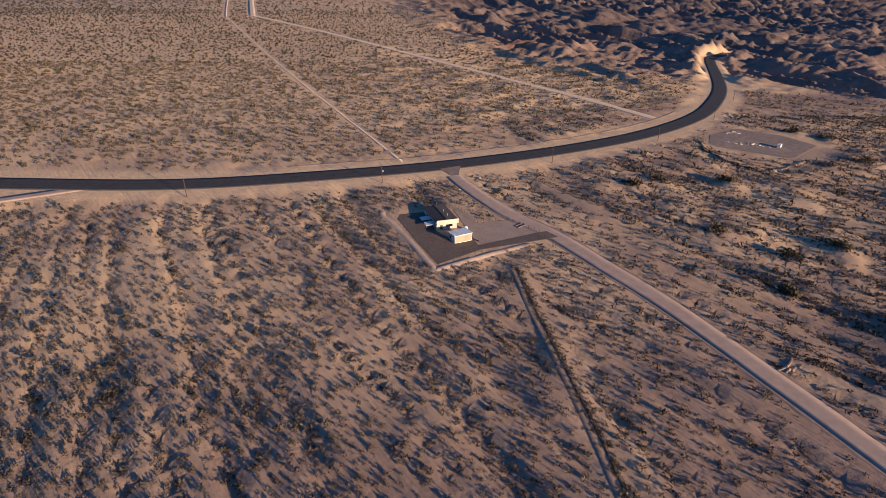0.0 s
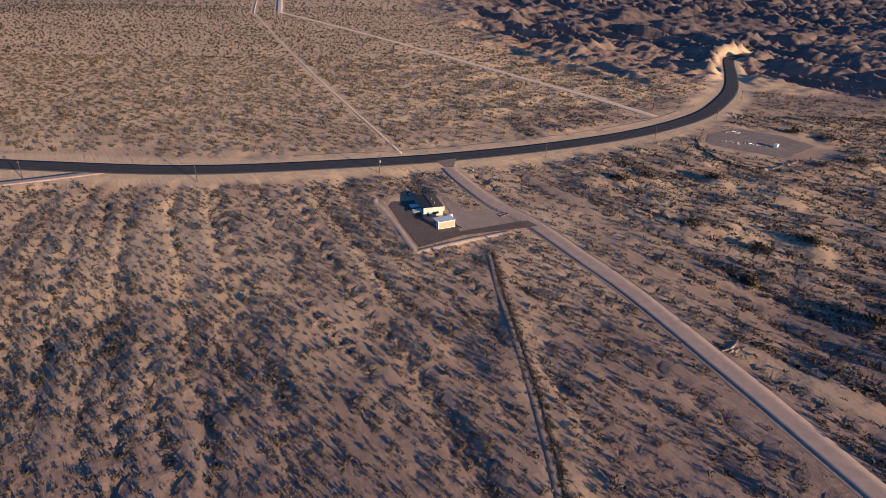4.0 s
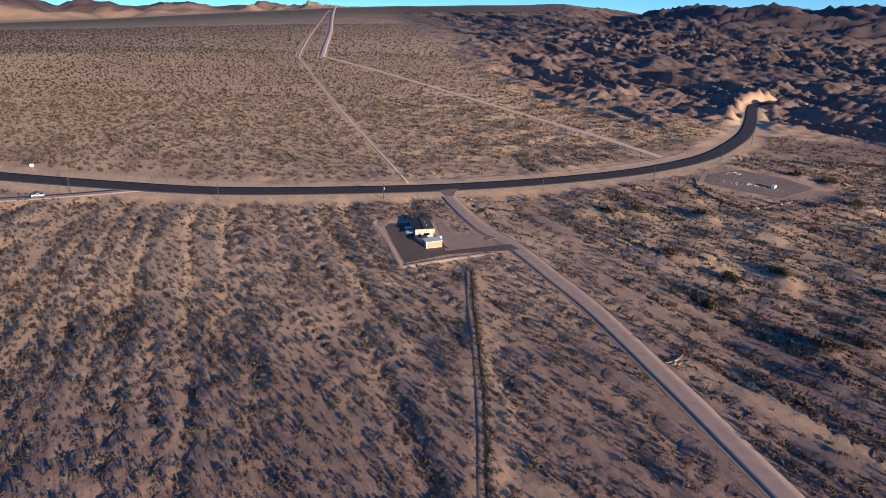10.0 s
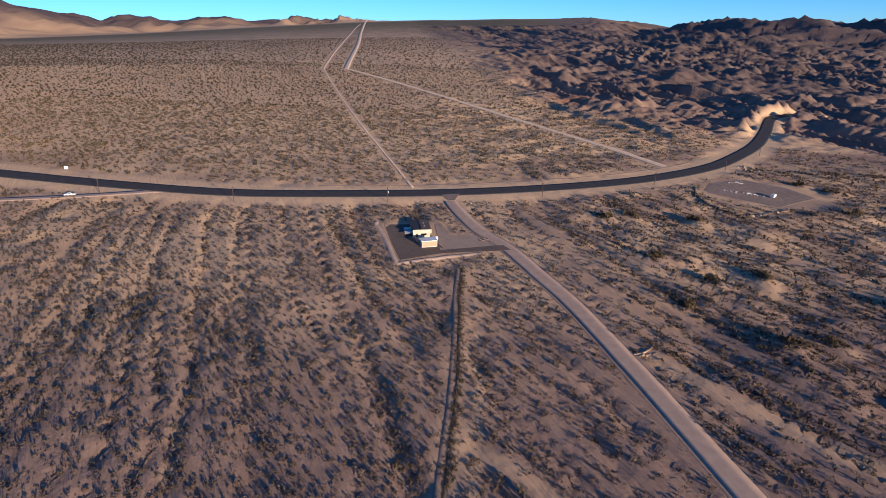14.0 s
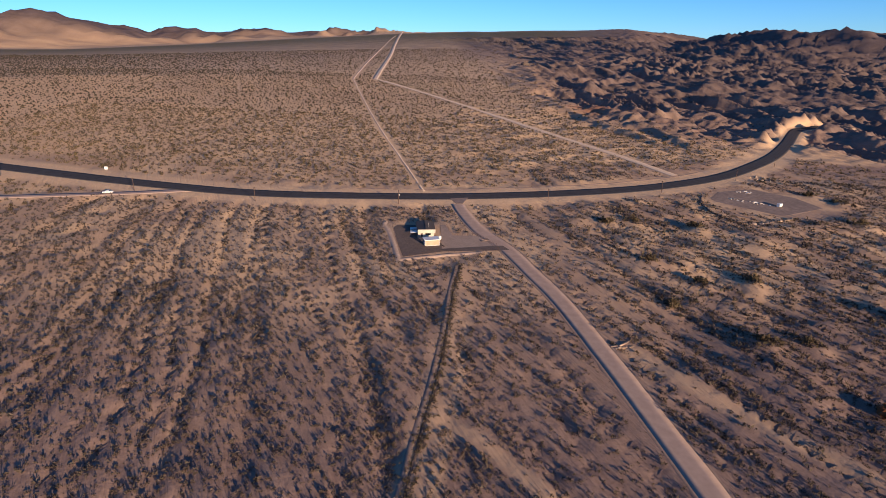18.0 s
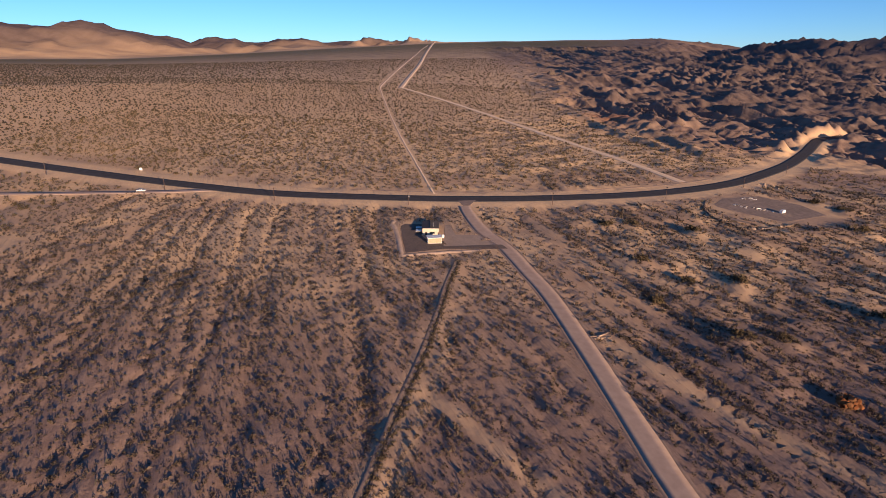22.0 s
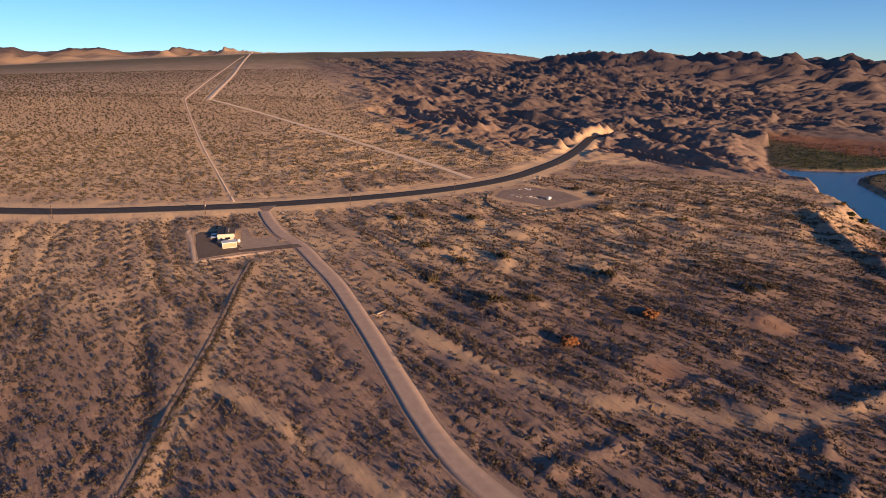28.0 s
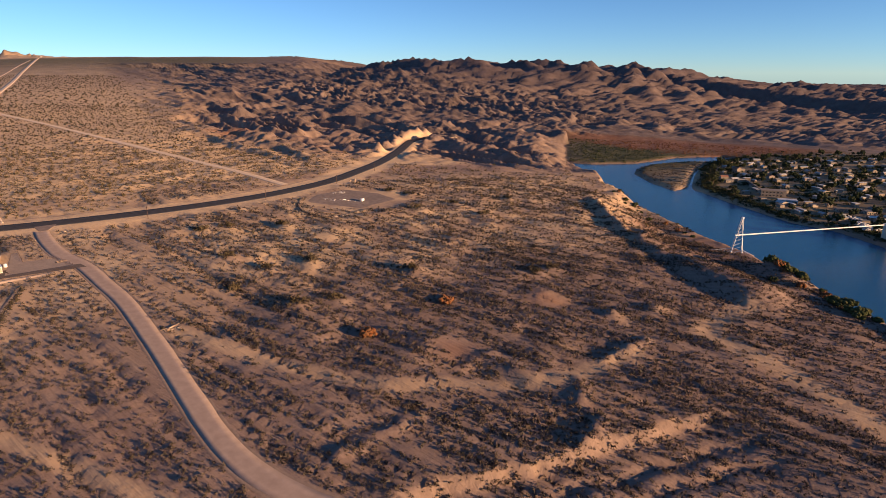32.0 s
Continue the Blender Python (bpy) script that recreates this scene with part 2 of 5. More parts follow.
def lattice(ix, iy, seed):
    h = (ix.astype(np.int64) * 374761393 + iy.astype(np.int64) * 668265263 + seed * 974711) & 0x7FFFFFFF
    h = ((h ^ (h >> 13)) * 1274126177) & 0x7FFFFFFF
    h = ((h ^ (h >> 16)) * 668265263) & 0x7FFFFFFF
    return ((h ^ (h >> 15)) & 0xFFFF) / 65535.0


def vnoise(x, y, seed):
    ix, iy = np.floor(x), np.floor(y)
    fx, fy = x - ix, y - iy
    ux, uy = fx * fx * fx * (fx * (fx * 6 - 15) + 10), fy * fy * fy * (fy * (fy * 6 - 15) + 10)
    a, b = lattice(ix, iy, seed), lattice(ix + 1, iy, seed)
    c, d = lattice(ix, iy + 1, seed), lattice(ix + 1, iy + 1, seed)
    return (a + (b - a) * ux) * (1 - uy) + (c + (d - c) * ux) * uy


def fbm(x, y, seed, octaves=4, gain=0.5):
    total, amp, norm = 0, 1.0, 0
    for o in range(octaves):
        ca, sa = math.cos(0.6 * o), math.sin(0.6 * o)
        f = 2.03 ** o
        total = total + amp * vnoise((x * ca - y * sa) * f + 13.7 * o, (x * sa + y * ca) * f - 7.1 * o, seed + o)
        norm += amp
        amp *= gain
    return total / norm


def ridged(x, y, seed, octaves=4, gain=0.5):
    total, amp, norm, prev = 0, 1.0, 0, 1.0
    for o in range(octaves):
        ca, sa = math.cos(0.7 * o), math.sin(0.7 * o)
        f = 2.1 ** o
        v = 1 - np.abs(2 * vnoise((x * ca - y * sa) * f + 5.3 * o, (x * sa + y * ca) * f + 9.1 * o, seed + o) - 1)
        v = v * v
        total = total + amp * v * prev
        norm += amp
        prev = np.clip(v * 1.6, 0, 1)
        amp *= gain
    return total / norm


def tent(x, y, seed, octaves=4, gain=0.55):
    """Sharp crests and sharp gullies."""
    total, amp, norm = 0, 1.0, 0
    for o in range(octaves):
        ca, sa = math.cos(0.5 * o), math.sin(0.5 * o)
        f = 2.15 ** o
        v = 1 - np.abs(2 * vnoise((x * ca - y * sa) * f + 5.3 * o, (x * sa + y * ca) * f + 9.1 * o, seed + o) - 1)
        total = total + amp * v
        norm += amp
        amp *= gain
    return total / norm


def ribs(u, v, seed, octaves=2, gain=0.5, sharp=True):
    """Long parallel ribs that run along v, with no turn between the sizes: crests near 1."""
    total, amp, norm = 0, 1.0, 0
    for o in range(octaves):
        n = vnoise(u * 2.1 ** o + 3.7 * o, v * 1.5 ** o + 8.3 * o, seed + o)
        total = total + amp * (1 - np.abs(2 * n - 1) if sharp else n)
        norm += amp
        amp *= gain
    return total / norm


def rills(x, y):
    """Channels that run down the fan: near 1 in a channel."""
    psi = x + 0.28 * y + 0.0009 * x * y + fbm(x / 45, y / 90, 3, 3) * 13
    return ribs(psi / 7.5, y / 130, 11, 2, 0.3) ** 1.5, psi


def smooth(a, b, v):
    u = np.clip((v - a) / (b - a), 0, 1)
    return u * u * (3 - 2 * u)


def to_line(x, y, line):
    """Distance to a polyline and the share of its length at the nearest place."""
    best = np.full(np.shape(x), 1e9)
    for (x0, y0), (x1, y1) in zip(line, line[1:]):
        dx, dy = x1 - x0, y1 - y0
        u = np.clip(((x - x0) * dx + (y - y0) * dy) / (dx * dx + dy * dy), 0, 1)
        best = np.minimum(best, np.hypot(x - x0 - u * dx, y - y0 - u * dy))
    return best


def inside(x, y, poly):
    c = np.zeros(np.shape(x), bool)
    for (x0, y0), (x1, y1) in zip(poly, poly[1:] + poly[:1]):
        if y0 == y1:
            continue
        c ^= ((y0 > y) != (y1 > y)) & (x < (x1 - x0) * (y - y0) / (y1 - y0) + x0)
    return c


def curve(points, step=4.0):
    """A smooth line through the points, at even steps."""
    p = np.array([(2 * points[0][0] - points[1][0], 2 * points[0][1] - points[1][1]), *points,
                  (2 * points[-1][0] - points[-2][0], 2 * points[-1][1] - points[-2][1])], float)
    out = []
    for i in range(1, len(p) - 2):
        n = max(2, int(np.hypot(*(p[i + 1] - p[i])) / step))
        for k in range(n):
            u = k / n
            out.append(0.5 * (2 * p[i] + (p[i + 1] - p[i - 1]) * u + (2 * p[i - 1] - 5 * p[i] + 4 * p[i + 1] - p[i + 2]) * u * u
                              + (3 * p[i] - p[i - 1] - 3 * p[i + 1] + p[i + 2]) * u ** 3))
    out.append(p[-2])
    return [tuple(q) for q in out]


ROAD = curve([(-900, 330), (-600, 215), (-420, 150), (-300, 114), (-207, 91), (-143, 78), (-83, 70), (-24, 73), (39, 81), (109, 98), (171, 121), (228, 154), (271, 193), (318, 247), (374, 325),
              (426, 402), (448, 428), (482, 447), (530, 462)], 6.0)
DRIVE = curve([(34, 70), (37, 52), (45, 24), (55.5, 3), (64, -24), (70.5, -45), (75.5, -68), (80, -92), (84, -115), (87.5, -136), (90.5, -153), (95, -170), (101, -183), (110, -196), (128, -216), (150, -240)])
SPUR = curve([(-118, 71), (-135, 65), (-161, 57), (-189, 50), (-230, 40), (-320, 20)])
FAR_TRACK = curve([(200, 138), (189, 160), (169, 204), (131, 274), (82, 367), (16, 489), (-52, 603), (-68, 628)], 8.0)
STRAIGHT = curve([(-68, 622), (-75, 800), (-91, 1240), (-117, 1760), (-158, 2700), (-205, 3900)], 25.0)
THIN = curve([(15, 88), (13, 95), (-5, 171), (-30, 278), (-63, 436), (-98, 612)], 8.0)
THIN_FAR = curve([(-98, 612), (-106, 740), (-123, 1080), (-146, 1700), (-166, 2250), (-176, 2700)], 25.0)
DITCH = curve([(33, -19), (29.5, -45), (27, -70), (24.5, -92), (22.5, -106), (20, -121), (16.5, -142), (14, -162), (10, -190), (5, -230)], 3.0)
WASHTRACK = [(88, -84), (104, -106), (118, -124), (133, -139), (150, -153), (169, -159), (205, -172), (250, -168)]
CROSSTRACK = [(20, -120), (33, -129), (43, -141), (52, -151), (62, -163), (84, -190)]
BANKTRACK = [(346, -156), (320, -158), (297, -167), (300, -204), (293, -241), (280, -300)]
BANK_Y = (-700, -400, -260, -194, -141, -94, -50, 25, 79, 112, 150, 188, 255, 300, 380, 500, 610, 800, 1000, 1500, 2500, 4900)
BANK_X = (420, 372, 380, 398, 418, 440, 452, 483, 504, 512, 545, 572, 577, 620, 690, 790, 840, 1000, 1250, 1900, 3000, 5000)
EAST_BANK = [(430, -700), (500, -300), (545, -127), (562, -84), (558, -51), (581, 18), (610, 88), (680, 140), (735, 175), (802, 207), (850, 208)]
INLET = [(618, 301), (638, 270), (699, 247), (793, 259), (862, 236)]
ISLAND = [(630, 187), (660, 212), (705, 230), (760, 226), (803, 209), (740, 180), (690, 150), (650, 122), (612, 95), (585, 90), (600, 135)]
WATER_POLY = [(420, -700), (372, -400), (380, -260), (398, -194), (418, -141), (440, -94), (452, -50), (483, 25), (504, 79), (512, 112), (545, 150), (572, 188), (577, 255)] + INLET + EAST_BANK[::-1]
BAD_WEST = [(-40, 2400), (40, 1500), (75, 900), (95, 560), (120, 400), (160, 285), (215, 215), (262, 195)]
BAD_POLY = BAD_WEST + [(330, 235), (366, 222), (409, 197), (452, 175), (493, 165), (530, 130), (600, 150), (700, 300), (1500, 900), (2600, 2400)]
SHORE_RIDGE = [(350, -175), (354, -148), (362, -114), (375, -64), (388, -30), (410, 10), (440, 60)]
YARD = [(7, -13), (3, 5), (-1, 27), (3, 30), (26, 32), (30, 16), (42, 17), (52, 4), (55, 1), (30, -7)]

rng = np.random.default_rng(7)
MOUNDS = [(207, -58, 3.2, 6.0), (158, -76, 3.2, 6.0), (161, -29, 3.2, 6.0), (138, -31, 2.6, 5.0), (123, -8, 2.6, 5.0), (164, 39, 3.0, 6.0), (117, 43, 2.2, 4.5), (133, 46, 2.4, 4.5),
          (280, 95, 3.6, 7.0), (270, 111, 3.2, 6.0), (267, 54, 2.8, 5.5), (300, 58, 3.0, 6.5), (308, 26, 3.0, 6.5), (354, 63, 2.8, 6.0), (270, -81, 2.6, 5.0), (281, -82, 2.6, 5.0),
          (138, -82, 2.2, 4.5), (118, -52, 2.2, 4.5), (251, -106, 3.4, 9.0), (177, -129, 2.0, 7.0), (269, -138, 4.2, 4.5), (294, -141, 4.4, 5.0), (239, 52, 2.6, 5.0)]
THICKETS = len(MOUNDS) - 5
for _ in range(130):
    mx, my = rng.uniform(95, 430), rng.uniform(-130, 150)
    if my < 120 - 0.2 * (mx - 95) and mx < 400 + 0.3 * my:
        MOUNDS.append((mx, my, rng.uniform(0.6, 1.5), rng.uniform(4.0, 7.5)))


def erode(z, cell, steps, strength, lift, steepest):
    """Wear a tilted field down by running water, so that it branches into ridges and gullies."""
    ny_, nx_ = z.shape
    idx = np.arange(z.size).reshape(z.shape)
    fixed = np.zeros(z.shape, bool)
    fixed[0, :] = fixed[-1, :] = fixed[:, 0] = fixed[:, -1] = True
    inner = ~fixed
    hops = [(dy, dx, cell * math.hypot(dx, dy)) for dy in (-1, 0, 1) for dx in (-1, 0, 1) if dx or dy]
    for _ in range(steps):
        z[inner] += lift
        best, rec, dist = np.zeros(z.shape), idx.copy(), np.full(z.shape, cell)
        for dy, dx, d in hops:
            other = np.roll(z, (-dy, -dx), (0, 1))
            s = (z - other) / d
            take = inner & (s > best)
            best[take], dist[take] = s[take], d
            rec[take] = np.roll(idx, (-dy, -dx), (0, 1))[take]
        order = np.argsort(-z.ravel()).tolist()
        r_, area = rec.ravel().tolist(), [cell * cell] * z.size
        for i in order:
            if r_[i] != i:
                area[r_[i]] += area[i]
        f_ = (strength * np.array(area) ** 0.45 / dist.ravel()).tolist()
        h_ = z.ravel().tolist()
        for i in reversed(order):
            if r_[i] != i:
                h_[i] = (h_[i] + f_[i] * h_[r_[i]]) / (1 + f_[i])
        z = np.array(h_).reshape(z.shape)
        for _k in range(2):
            for dy, dx, d in hops:
                z[inner] = np.minimum(z, np.roll(z, (-dy, -dx), (0, 1)) + d * steepest)[inner]
    return z


def box_mean(z, n):
    for axis in (0, 1):
        p = np.pad(z, [(n + 1, n) if a == axis else (0, 0) for a in (0, 1)], mode="edge")
        c = np.cumsum(p, axis=axis)
        z = (np.take(c, range(2 * n + 1, c.shape[axis]), axis) - np.take(c, range(0, c.shape[axis] - 2 * n - 1), axis)) / (2 * n + 1)
    return z


def relief(x0, x1, y0, y1, cell, seed, blur):
    """Branching ridges about one unit high, as a grid to sample from."""
    gx, gy = np.meshgrid(np.arange(x0, x1, cell), np.arange(y0, y1, cell))
    z = 0.22 * (-0.42 * gx + 0.91 * gy) + fbm(gx / 28, gy / 28, seed, 4) * 5 + fbm(gx / 130, gy / 130, seed + 9, 2) * 16
    z = erode(z, cell, 26, 0.30, 1.1, 0.75)
    local = z - box_mean(box_mean(z, max(2, int(blur / cell))), max(2, int(blur / cell)))
    lo, hi = np.percentile(local[8:-8, 8:-8], (4, 96))
    return (x0, y0, cell, np.clip((local - lo) / (hi - lo), -0.15, 1.3) - 0.5)


def sample(grid, x, y):
    x0, y0, cell, v = grid
    u, w_ = np.clip((x - x0) / cell, 0, v.shape[1] - 1.001), np.clip((y - y0) / cell, 0, v.shape[0] - 1.001)
    i, j = u.astype(int), w_.astype(int)
    u, w_ = u - i, w_ - j
    return (v[j, i] * (1 - u) + v[j, i + 1] * u) * (1 - w_) + (v[j + 1, i] * (1 - u) + v[j + 1, i + 1] * u) * w_


NEAR_RELIEF = relief(70, 800, 140, 1060, 3.0, 801, 26)
MID_RELIEF = relief(40, 2000, -100, 2100, 6.5, 821, 50)
FAR_RELIEF = relief(-80, 2900, -300, 3300, 11.0, 811, 140)


def blend_far(x, y):
    """The fan as a plane, which eases into the far basin and its rim with distance."""
    dx, dy = x - EYE[0], y - EYE[1]
    r, az = np.hypot(dx, dy), np.degrees(np.arctan2(dx, dy))
    k = np.minimum(1.0, 900.0 / np.maximum(r, 1))
    near = SLOPE_X * (EYE[0] + dx * k) + SLOPE_Y * (EYE[1] + dy * k)
    plain = np.interp(az, (-180, -70, -38, -31, -22, -12, -4, 0, 9, 16, 24, 40, 70, 180), (20, 60, 70, 69, 92, 126, 150, 157, 168, 168, 150, 60, -20, 0))
    u = np.clip((r - 900) / 2500, 0, 1)
    return near + (plain - near) * u, r, az


def height(x, y, full=False):
    x, y = np.asarray(x, float), np.asarray(y, float)
    base, r, az = blend_far(x, y)
    along, across = 0.588 * x - 0.809 * y, 0.809 * x + 0.588 * y
    d_road = to_line(x, y, ROAD[::2])
    d_drive = to_line(x, y, DRIVE[::3])
    base = base - 10 * smooth(0, 330, (x - 230) * 0.6 + (y - 160) * 0.8) * smooth(190, 310, x) * (1 - 0.7 * smooth(500, 1100, y))
    calm = smooth(9, 24, d_road) * smooth(4, 10, d_drive) * (0.15 + 0.85 * smooth(0, 6, to_line(x, y, YARD + YARD[:1]))) * np.where(inside(x, y, YARD), 0, 1)
    calm = calm * smooth(3, 8, to_line(x, y, FAR_TRACK[::4])) * smooth(3, 8, to_line(x, y, SPUR[::4])) * smooth(2, 6, to_line(x, y, DITCH[::6]))
    calm = calm * smooth(0.8, 1.2, np.hypot((x - 228) / 40, (y - 92) / 34))
    # rills and low swells of the fan
    wob = fbm(x / 60, y / 60, 3, 3) * 26
    rill, psi = rills(x, y)
    z = base + calm * (-(smooth(0.55, 0.95, rill) * 1.1 + (rill ** 2) * 0.5) * smooth(130, 80, y - 0.3 * np.maximum(x, 0)) + (fbm(x / 22, y / 22, 21, 4) - 0.5) * 1.0 + (fbm(psi / 6.0, y / 25, 41, 2) - 0.5) * 0.3) * (1 - smooth(1200, 2200, r))
    # hummocks between the drive and the river
    hum = smooth(60, 130, x) * smooth(230, 120, y) * smooth(-260, -170, y)
    z = z + calm * hum * ((ribs((across + 0.5 * wob) / 15, along / 60, 61, 2) - 0.5) * 2.2 + (fbm(x / 13, y / 13, 65, 3) - 0.5) * 1.6)
    for mx, my, mh, mr in MOUNDS:
        near = (np.abs(x - mx) < 3 * mr) & (np.abs(y - my) < 3 * mr)
        if near.any():
            q = ((x[near] - mx) ** 2 + (y[near] - my) ** 2) / mr ** 2
            z[near] += calm[near] * 0.55 * mh * np.exp(-q * 0.9) * (0.7 + 0.6 * vnoise(x[near] / 2.5, y[near] / 2.5, 5))
    # hummocks on the near plain across the road
    hum2 = smooth(-20, 70, x) * smooth(95, 125, y - 0.3 * np.maximum(x, 0)) * smooth(500, 380, y)
    z = z + calm * hum2 * ((ribs((across + 0.5 * wob) / 11, along / 34, 67, 2) - 0.5) * 2.0 + (fbm(x / 9, y / 9, 69, 2) - 0.5) * 1.4)
    # cut banks of the wash
    edge = -203 - 0.085 * (x - 160) + (fbm(x / 9, y * 0, 71, 3) - 0.5) * 5
    w = smooth(118, 140, x) * smooth(262, 225, x)
    z = z - w * 3.0 * smooth(edge + 0.2, edge - 2.0, y) * smooth(-300, -260, y)
    edge2 = -215 - 0.11 * (x - 160) + (fbm(x / 12, y * 0, 77, 3) - 0.5) * 5
    z = z - w * 1.3 * np.exp(-((y - edge2) / 1.6) ** 2) - w * 1.2 * np.exp(-((y - edge2 + 9) / 1.8) ** 2)
    for (sx0, sy0, sx1, sy1, sh_) in ((205, -197, 190, -205, 2.0), (214, -175, 206, -187, 2.4), (196, -160, 213, -177, 1.2), (232, -168, 264, -162, 2.0), (178, -150, 196, -146, 1.6), (150, -171, 121, -179, 1.8)):
        d = to_line(x, y, [(sx0, sy0), (sx1, sy1)])
        z = z + 0.75 * sh_ * np.exp(-(d / 2.2) ** 2) * (0.2 + 1.3 * vnoise(x / 4, y / 4, 9))
    # badlands
    deep = np.where(inside(x, y, BAD_POLY), to_line(x, y, BAD_POLY + BAD_POLY[:1]), 0.0)
    bad = smooth(0, 1, deep / (125 + 0.2 * np.clip(y - 500, 0, 1000))) * smooth(9, 21, d_road) * smooth(4, 14, to_line(x, y, FAR_TRACK[::4]))
    al, ac = 0.40 * x - 0.917 * y, 0.917 * x + 0.40 * y
    wx, wy = (fbm(x / 90, y / 90, 81, 3) - 0.5) * 70, (fbm(x / 90, y / 90, 91, 3) - 0.5) * 60
    spur = ribs((ac + 0.6 * wx) / 60, (al + wy) / 220, 101, 2, 0.4)
    far_rel = sample(FAR_RELIEF, x, y)
    to_far = np.maximum.reduce([smooth(940, 1040, y), smooth(700, 780, x)])
    mid_rel = sample(MID_RELIEF, x, y)
    fold_x, fold_y = 80 + np.abs(np.mod((x - 80) * 2.4, 1400) - 700), 150 + np.abs(np.mod((y - 150) * 2.4, 1780) - 890)
    small_rel = sample(NEAR_RELIEF, fold_x, fold_y)
    near_rel = sample(NEAR_RELIEF, x, y) * (1 - to_far) + mid_rel * to_far
    al2, ac2 = 0.292 * x - 0.956 * y, 0.956 * x + 0.292 * y
    fin = ribs((ac2 + 0.28 * wx) / 30, (al2 + 0.6 * wy) / 150, 105, 3, 0.40)
    z = z + bad * ((near_rel - 0.2) * 6 + (mid_rel - 0.1) * 5 + small_rel * 3.2 + (spur - 0.62) * 6 + (fin - 0.66) * 30 + (ribs((al2 + 0.8 * wy) / 13, (ac2 + 0.5 * wx) / 38, 117, 2, 0.5) - 0.5) * 3.0) * (1 - 0.4 * smooth(800, 1500, r))
    # flanks of the road cut
    for (hx, hy, hh, hr) in ((424, 460, 6, 15), (440, 470, 5, 14), (461, 477, 7, 15), (403, 425, 3, 10), (340, 300, 2.2, 11), (352, 330, 2.2, 12), (478, 420, 4, 12)):
        q = ((x - hx) ** 2 + (y - hy) ** 2) / hr ** 2
        z = z + hh * smooth(8.0, 12, d_road) * np.clip(1.15 - 0.75 * np.sqrt(q), 0, 1) * (0.65 + 0.5 * tent(x / 15, y / 15, 131, 2, 0.5))
    cut = [p for p in ROAD if 396 < p[0] < 474]
    d_cut = to_line(x, y, cut)
    upper = y > np.interp(x, [p[0] for p in cut], [p[1] for p in cut])
    face = np.where(upper, 5.5, 0.8) * smooth(8.5, 16, d_cut) * smooth(34, 18, d_cut) * (0.75 + 0.45 * tent(x / 22, y / 22, 133, 2, 0.5))
    z = z + face * smooth(392, 404, x) * smooth(490, 468, x)
    # cliff heads over the river
    for (hx, hy, hh, hr) in ((548, 262, 7, 20), (528, 236, 4, 18), (545, 162, 2.0, 12), (510, 118, 1.5, 12)):
        q = ((x - hx) ** 2 + (y - hy) ** 2) / hr ** 2
        z = z + hh * np.exp(-q * 1.2) * (0.7 + 0.6 * ridged(x / 18, y / 18, 141, 3))
    # long ridge above the sandy shore, steep on its inland side, a low terrace behind it
    d_crest = to_line(x, y, SHORE_RIDGE)
    inland = x < np.interp(y, [p[1] for p in SHORE_RIDGE], [p[0] for p in SHORE_RIDGE])
    span = smooth(-172, -148, y) * smooth(62, 30, y)
    rough_ = 0.65 + 0.6 * ridged(x / 20, y / 20, 141, 3)
    terrace = -27.8 + 11.0 * smooth(42, 2, d_crest) * rough_ + (fbm(x / 12, y / 12, 143, 3) - 0.5) * 2
    z = np.where(inland, z + 4.5 * smooth(13, 1, d_crest) * rough_ * span, z + (np.minimum(terrace, z + 6) - z) * span)
    for (hx, hy, hh, hr) in ((412, -126, 7.5, 13), (402, -140, 6, 12)):
        z = z + hh * np.exp(-1.2 * ((x - hx) ** 2 + (y - hy) ** 2) / hr ** 2) * rough_
    # river bank, flood plain and channel
    bx = np.interp(y, BANK_Y, BANK_X)
    d_west = np.minimum(np.abs(to_line(x, y, list(zip(BANK_X, BANK_Y)))), 2000) * np.sign(bx - x)
    steep = np.interp(y, (-300, -200, -150, -60, 10, 50, 95, 260, 330, 700), (0.25, 0.3, 1.0, 0.8, 0.45, 0.3, 1.5, 1.5, 0.4, 0.30)) * (0.6 + 0.9 * fbm(x / 14, y / 14, 151, 3))
    west = np.minimum(z, -30.4 + np.maximum(d_west, 0) * steep + 200 * smooth(40, 160, d_west) + 300 * smooth(1000, 1100, r) * (az < 60))
    flood = -28.6 + (fbm(x / 40, y / 40, 161, 3) - 0.5) * 1.5
    flood = flood + (np.maximum(z, -28) - flood) * smooth(1095, 1150, r) * smooth(75, 62, az)
    z = np.where(d_west > 0, west, flood)
    water = inside(x, y, WATER_POLY) & ~inside(x, y, ISLAND)
    d_shore = np.minimum(to_line(x, y, WATER_POLY + WATER_POLY[:1]), to_line(x, y, ISLAND + ISLAND[:1]))
    low = WATER_Z - np.minimum(0.25 * d_shore + 0.3, 4)
    z = np.where(water, low, np.where(d_west > 0, z, np.minimum(z, WATER_Z + 0.4 + 0.22 * d_shore)))
    # ranges on the rim
    crest = np.interp(az, (16, 21, 24.3, 25.4, 28.5, 31.7, 34.9, 36.9, 39.8, 42.6, 45, 47, 48.7, 52.7, 55.8, 59.2, 62, 66, 90), (66, 84, 106, 124, 144, 146, 156, 145, 153, 138, 144, 124, 132, 98, 72, 38, 44, 36, 20))
    crest = crest - 40
    m = smooth(1650, 2650, r) * smooth(17, 25, az) * (1 - smooth(100, 130, az))
    jag, jag2 = ridged(x / 260 + 3, y / 260, 171, 5, 0.6), tent((ac + wx) / 46, (al + wy) / 90, 181, 3, 0.6)
    cut_off = smooth(1120, 1320, r) * smooth(12, 22, az) * (1 - smooth(95, 125, az)) * (1 - water)
